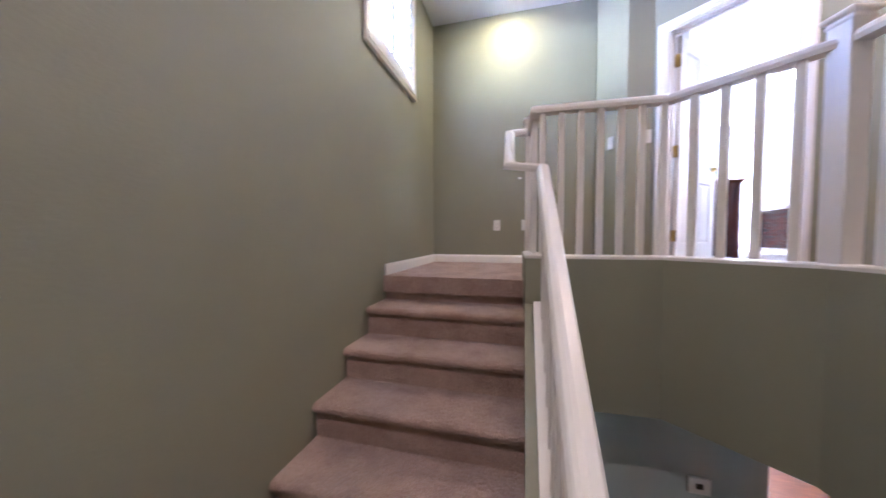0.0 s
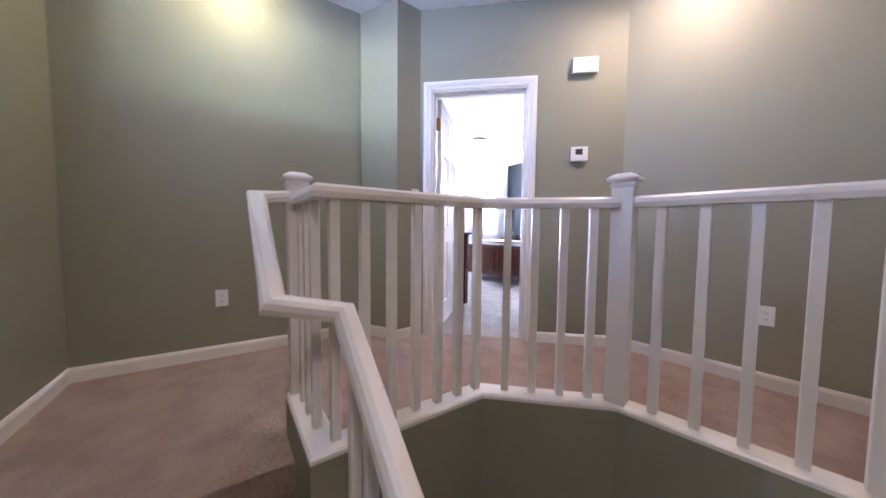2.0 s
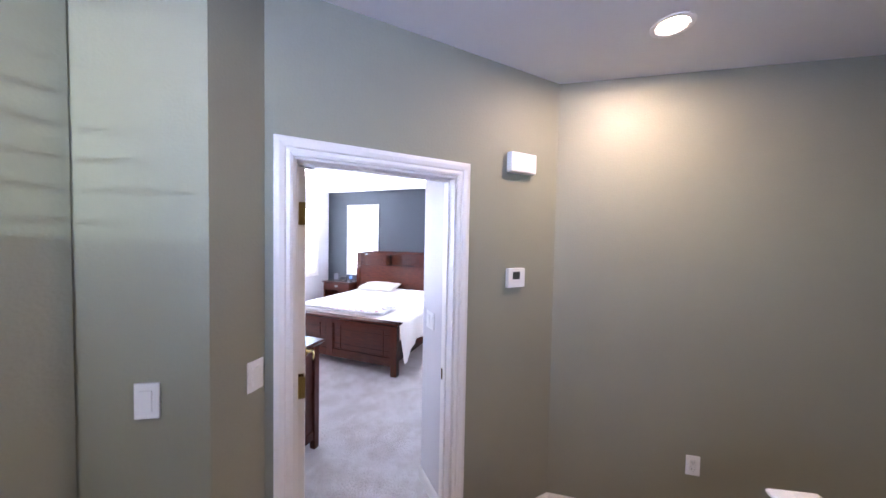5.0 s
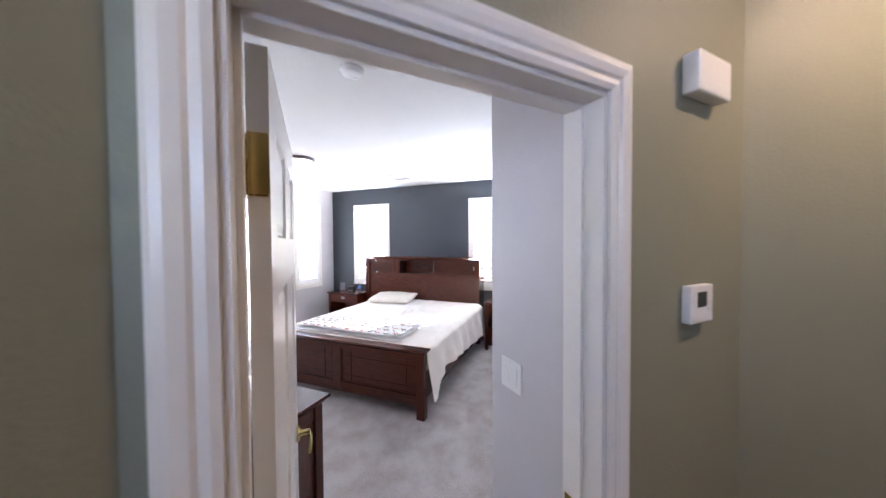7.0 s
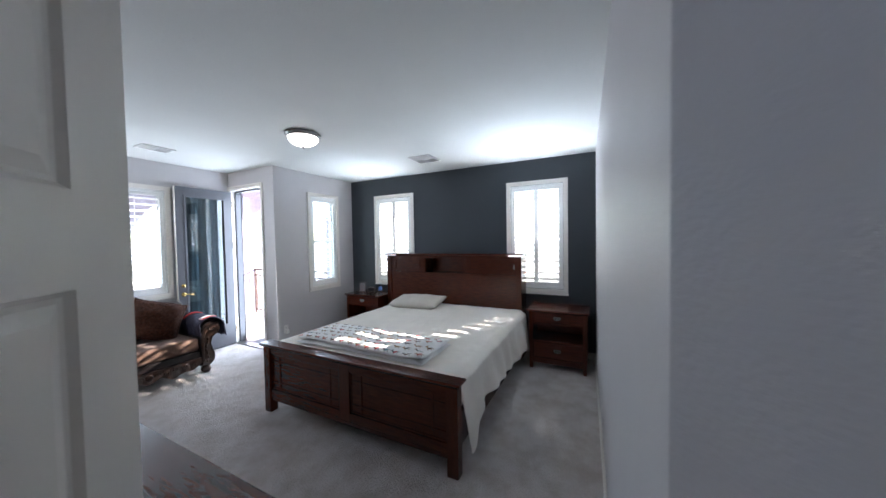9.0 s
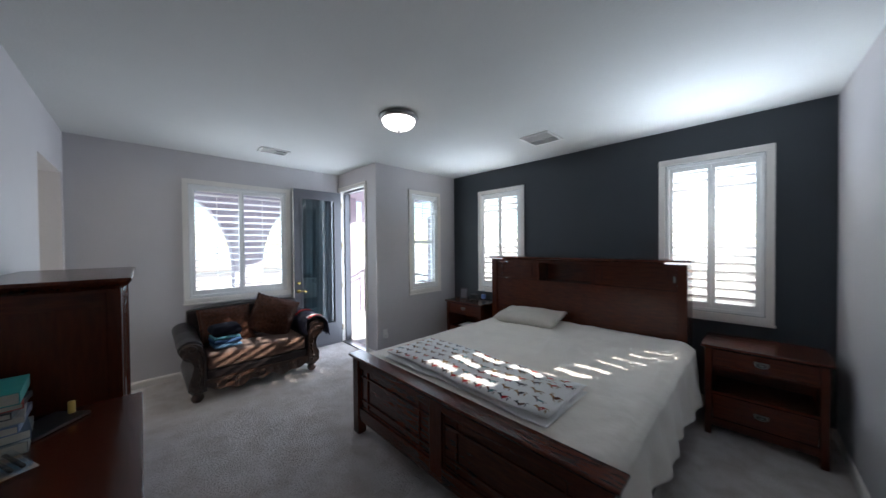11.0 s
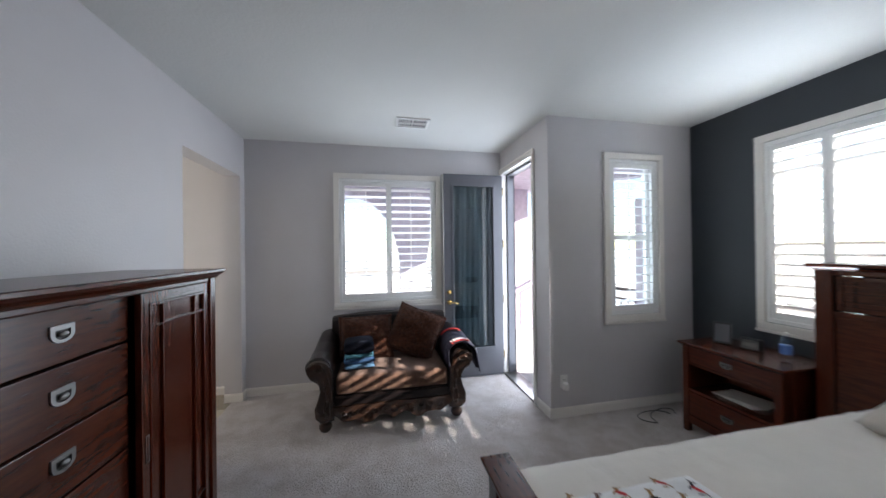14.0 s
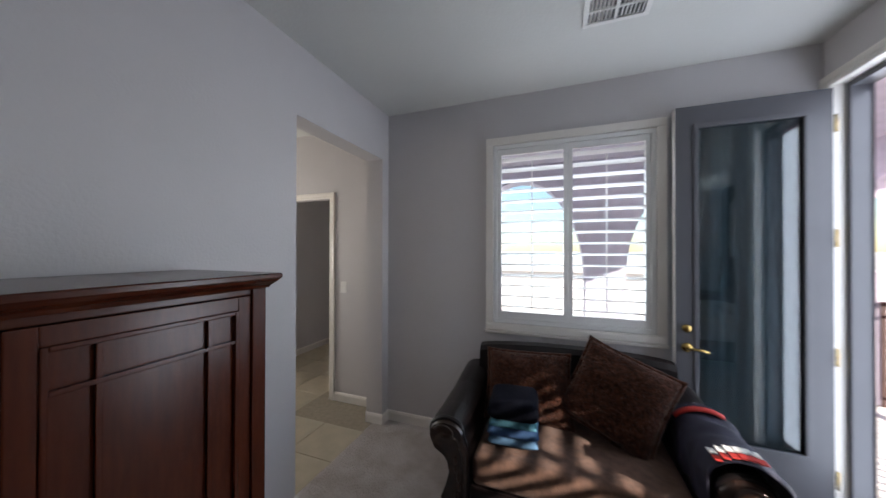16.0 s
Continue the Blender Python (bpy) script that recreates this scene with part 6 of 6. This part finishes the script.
throw_pillow(LS_M @ pose(0.245, 0.07, 0.690, 62, 0, -10) @ pose(0, 0, 0, 0, 0, -22), 0.52, 0.50, 0.25, 7.0, "shaggy dark brown cushion tilted on the arm")


def folded(m, w, d, h, color, label, seed, soft=0.5):
    bm = bmesh.new()
    soft_slab(bm, -w / 2, w / 2, -d / 2, d / 2, 0.0, h, 0, 26, 26, bulge=0.004, seed=seed, crease=0.012)
    for v in bm.verts:
        v.co.x *= 1 + 0.03 * noise.noise(Vector((v.co.y * 9, seed, v.co.z * 30)))
    g = thing("folded_clothing", m, label, "clothing", "folded clothes")
    cloth = material("cloth", color, 0.9, vary=0.12, scale=22, bump=0.3, bump_scale=110, spec=0.1)
    part("garment", bm, cloth, g, smooth=True)


z = 0.478
for w, d, h, col, lab in ((0.26, 0.30, 0.045, (0.08, 0.16, 0.26), "folded steel-blue garment at the bottom"), (0.27, 0.29, 0.055, (0.045, 0.095, 0.20), "folded denim-blue garment in the stack"), (0.25, 0.28, 0.030, (0.08, 0.22, 0.28), "folded teal garment in the stack"), (0.27, 0.27, 0.115, (0.008, 0.009, 0.016), "bundled black garment on the stack")):
    folded(LS_M @ pose(-0.305, -0.14, z, 0, 0, 4), w, d, h, col, lab, z * 40)
    z += h * 0.93

# jersey draped over the arm
jersey = thing("jersey", LS_M @ pose(0.62, -0.12, 0.66), "navy sports jersey with red trim draped over the arm", "clothing")
NAVY = material("navy_jersey_mesh", (0.018, 0.017, 0.040), 0.75, vary=0.2, scale=16, bump=0.3, bump_scale=140)
RED = material("red_trim_cloth", (0.55, 0.03, 0.02), 0.7, vary=0.1)
bm = bmesh.new()
rows = []
for i in range(31):
    u = i / 30
    row = []
    for j in range(41):
        v = j / 40
        a = -0.9 + v * 4.4
        if a < 0:
            x, zz2 = -0.120, -0.085 + a * 0.13
        elif a < math.pi * 0.96:
            x, zz2 = 0.005 - 0.125 * math.cos(a), -0.085 + 0.100 * math.sin(a)
        else:
            e = a - math.pi * 0.96
            x, zz2 = 0.130 + 0.05 * e, -0.073 - 0.36 * e
        y = -0.29 + 0.46 * u + 0.03 * math.sin(v * 5)
        w = 0.010 * math.sin(u * 17 + v * 6) + 0.007 * math.sin(u * 31 - v * 9)
        row.append(bm.verts.new((x + w * 0.5, y, zz2 + w * 0.5 + 0.010 + 0.06 * max(0, (y - 0.02) / 0.5))))
    rows.append(row)
for a, b in zip(rows, rows[1:]):
    for k in range(40):
        bm.faces.new((a[k], b[k], b[k + 1], a[k + 1]))
ob = part("cloth", bm, NAVY, jersey, smooth=True)
mod = ob.modifiers.new("thick", "SOLIDIFY")
mod.thickness, mod.offset = 0.006, 1
bm = bmesh.new()
sweep(bm, [(0.005 - 0.133 * math.cos(a), 0.150 - 0.02 * a, -0.085 + 0.112 * math.sin(a) + 0.024) for a in [0.5 + 0.28 * k for k in range(7)]], [(0.028, 0.0), (0.014, 0.010), (-0.014, 0.010), (-0.028, 0.0)])
part("collar", bm, RED, jersey, "bright red collar", smooth=True)
bm = bmesh.new()
for k in range(6):
    a = 0.9 + 0.22 * k
    for dy, c in ((0.0, 0), (0.05, 1)):
        x, zz3 = 0.005 - 0.138 * math.cos(a), -0.085 + 0.110 * math.sin(a) + 0.010
        box(bm, x - 0.014, x + 0.014, -0.26 + dy, -0.225 + dy, zz3, zz3 + 0.007, 0.003, mat=c)
part("badge", bm, [RED, PLASTIC], jersey, "red and white shapes on the chest")

# cables on the floor by the far nightstand
cb = thing("cable", pose(6.25, 7.20, 0.0), "dark power cable lying on the carpet", "cable")
bm = bmesh.new()
sweep(bm, [(0.18 * math.cos(a * 0.8) + 0.05 * math.sin(2.3 * a), 0.09 * math.sin(1.4 * a), 0.006 + 0.004 * math.sin(a)) for a in [0.25 * i for i in range(28)]], [(0.004 * math.cos(k * math.pi / 3), 0.004 * math.sin(k * math.pi / 3)) for k in range(6)])
part("cord", bm, DARK_PLASTIC, cb, smooth=True)

# ---------------- balcony and outdoors ----------------
bm = bmesh.new()
prism(bm, [(1.9, YW + 0.16), (XD + 0.15, YW + 0.16), (XD + 0.15, YB + 0.16), (7.0, YB + 0.16), (7.0, 10.8), (1.9, 10.8)], -0.25, -0.05)
structure("balcony_deck", bm, CONCRETE, "pale coated balcony deck in the sun", "deck")
bm = bmesh.new()
prism(bm, [(1.8, YW + 0.16), (XD + 0.15, YW + 0.16), (XD + 0.15, YB + 0.16), (7.1, YB + 0.16), (7.1, 10.9), (1.8, 10.9)], 2.72, 2.95)
structure("balcony_ceiling", bm, STUCCO, "mauve-brown stucco balcony ceiling", "ceiling")


def arch_wall(name, m, spans, length, h, t):
    """Wall along x with arched openings (x0, x1, spring height, crown height, sill)."""
    bm = bmesh.new()
    N = 24
    for f in (0.0,):
        x = 0.0
        for x0, x1, spring, crown, sill in spans:
            box(bm, x, x0, 0, t, 0, h)
            if sill > 0:
                box(bm, x0, x1, 0, t, 0, sill)
            pts = []
            for k in range(N + 1):
                a = math.pi * (1 - k / N)
                pts.append(((x0 + x1) / 2 + (x1 - x0) / 2 * math.cos(a), spring + (crown - spring) * math.sin(a)))
            for (xa, za), (xb, zb) in zip(pts, pts[1:]):
                vs = [bm.verts.new(p) for p in ((xa, 0, za), (xb, 0, zb), (xb, 0, h), (xa, 0, h), (xa, t, za), (xb, t, zb), (xb, t, h), (xa, t, h))]
                for q in ((0, 1, 2, 3), (7, 6, 5, 4), (0, 4, 5, 1), (3, 2, 6, 7)):
                    bm.faces.new([vs[i] for i in q])
            x = x1
        box(bm, x, length, 0, t, 0, h)
    ob = structure(name, bm, STUCCO, "mauve stucco balcony wall with arched openings", "wall")
    ob.matrix_basis = m
    return ob


arch_wall("wall_balcony_arches", pose(1.9, 10.5, -0.05), [(0.60, 2.28, 1.15, 2.55, 0.0), (2.74, 4.42, 1.15, 2.55, 0.0)], 4.80, 2.77, 0.3)
arch_wall("wall_balcony_side", pose(7.0, 10.8, 2.1, 0, 0, -90), [(0.02, 3.22, 0.05, 0.42, 0.0)], 3.24, 0.62, 0.25)
bm = boxes((6.70, 7.0, 10.5, 10.8, -0.05, 1.32), bevel=0.02)
structure("balcony_pier", bm, STUCCO, "mauve stucco balcony pier", "pillar")
bm = boxes((6.72, 7.0, 7.56, 7.93, -0.05, 2.1), bevel=0.02)
structure("balcony_pier_house", bm, STUCCO, "mauve stucco balcony pier beside the house", "pillar")
rail = thing("balcony_railing", pose(6.92, 9.2, -0.05), "rust-brown metal balcony railing", "railing")
IRON = material("rusty_iron_paint", (0.10, 0.05, 0.04), 0.6, vary=0.2, scale=20)
part("top_rail", boxes((-0.025, 0.025, -1.6, 1.33, 1.02, 1.06), bevel=0.004), IRON, rail)
part("lower_rail", boxes((-0.015, 0.015, -1.6, 1.33, 0.90, 0.925), (-0.015, 0.015, -1.6, 1.33, 0.08, 0.105), bevel=0.003), IRON, rail)
me = mesh_of("picket", boxes((-0.007, 0.007, -0.007, 0.007, 0.105, 0.90)), IRON)
for k in range(25):
    ob = new("picket", me)
    ob.parent = rail
    ob.matrix_basis = pose(0, -1.52 + 0.115 * k, 0)
for k in (-1.58, 1.31):
    part("post", boxes((-0.02, 0.02, k - 0.02, k + 0.02, 0.0, 1.02), bevel=0.003), IRON, rail)

DESERT = material("sandy_ground", (0.66, 0.64, 0.62), 0.95, vary=0.12, scale=0.4, bump=0.2, bump_scale=3)
bm = bmesh.new()
bmesh.ops.create_grid(bm, x_segments=8, y_segments=8, size=2500)
ob = structure("ground", bm, DESERT, "pale sandy ground stretching to the horizon", "ground")
ob.matrix_basis = pose(0, 0, -3.3)

# neighbouring houses across the yards
STUCCO2 = material("pink_beige_stucco", (0.74, 0.65, 0.63), 0.95, vary=0.06, scale=4, bump=0.3, bump_scale=30)
ROOF = material("clay_roof_tile", (0.66, 0.55, 0.50), 0.9, vary=0.15, scale=9, bump=0.5, bump_scale=12)


def neighbour_house(m, label, windows=()):
    """One storey, hipped roof; its long front at x=0 faces -x."""
    hs = thing("neighbour_house", m, label, "house", "neighbouring houses")
    part("wall", boxes((0, 8.0, -7.0, 8.0, 0, 3.3)), STUCCO2, hs)
    bm = bmesh.new()
    vs = [bm.verts.new(p) for p in ((-0.5, -7.5, 3.3), (8.5, -7.5, 3.3), (8.5, 8.5, 3.3), (-0.5, 8.5, 3.3), (4.0, -4.0, 3.95), (4.0, 5.0, 3.95))]
    for q in ((0, 1, 4), (1, 2, 5, 4), (2, 3, 5), (3, 0, 4, 5), (0, 3, 2, 1)):
        bm.faces.new([vs[k] for k in q])
    part("roof", bm, ROOF, hs)
    for y in windows:
        w = part("window", boxes((-0.05, -0.001, y - 0.6, y + 0.6, 1.2, 2.6), bevel=0.02), TRIM, hs)
        part("pane", boxes((-0.058, -0.052, y - 0.52, y + 0.52, 1.28, 2.52)), DARK_PLASTIC, w)


neighbour_house(pose(15.0, 5.0, -3.3), "pale pink stucco house with a tiled roof across the yard", (-4.5, -1.0, 2.5, 6.0))
neighbour_house(pose(6.0, 30.0, -3.3, 0, 0, 90), "pale pink stucco house beyond the balcony arches")

# square tiles on the passage floor
bm = bmesh.new()
box(bm, 0.003, 0.397, 0.003, 0.397, -0.004, 0.004, 0.002, seg=1)
tile_me = mesh_of("tile", bm, TILE)
for i in range(5):
    for j in range(9):
        x, y = 0.31 + 0.4 * i, 7.05 + 0.4 * j
        if x + 0.4 > 1.7 and y + 0.4 > 8.62 and not (x < 1.3):
            continue
        if x + 0.4 > 2.32:
            continue
        ob = new("tile", tile_me)
        ob.parent = floor_bath
        ob.matrix_basis = pose(x, y, -0.003)
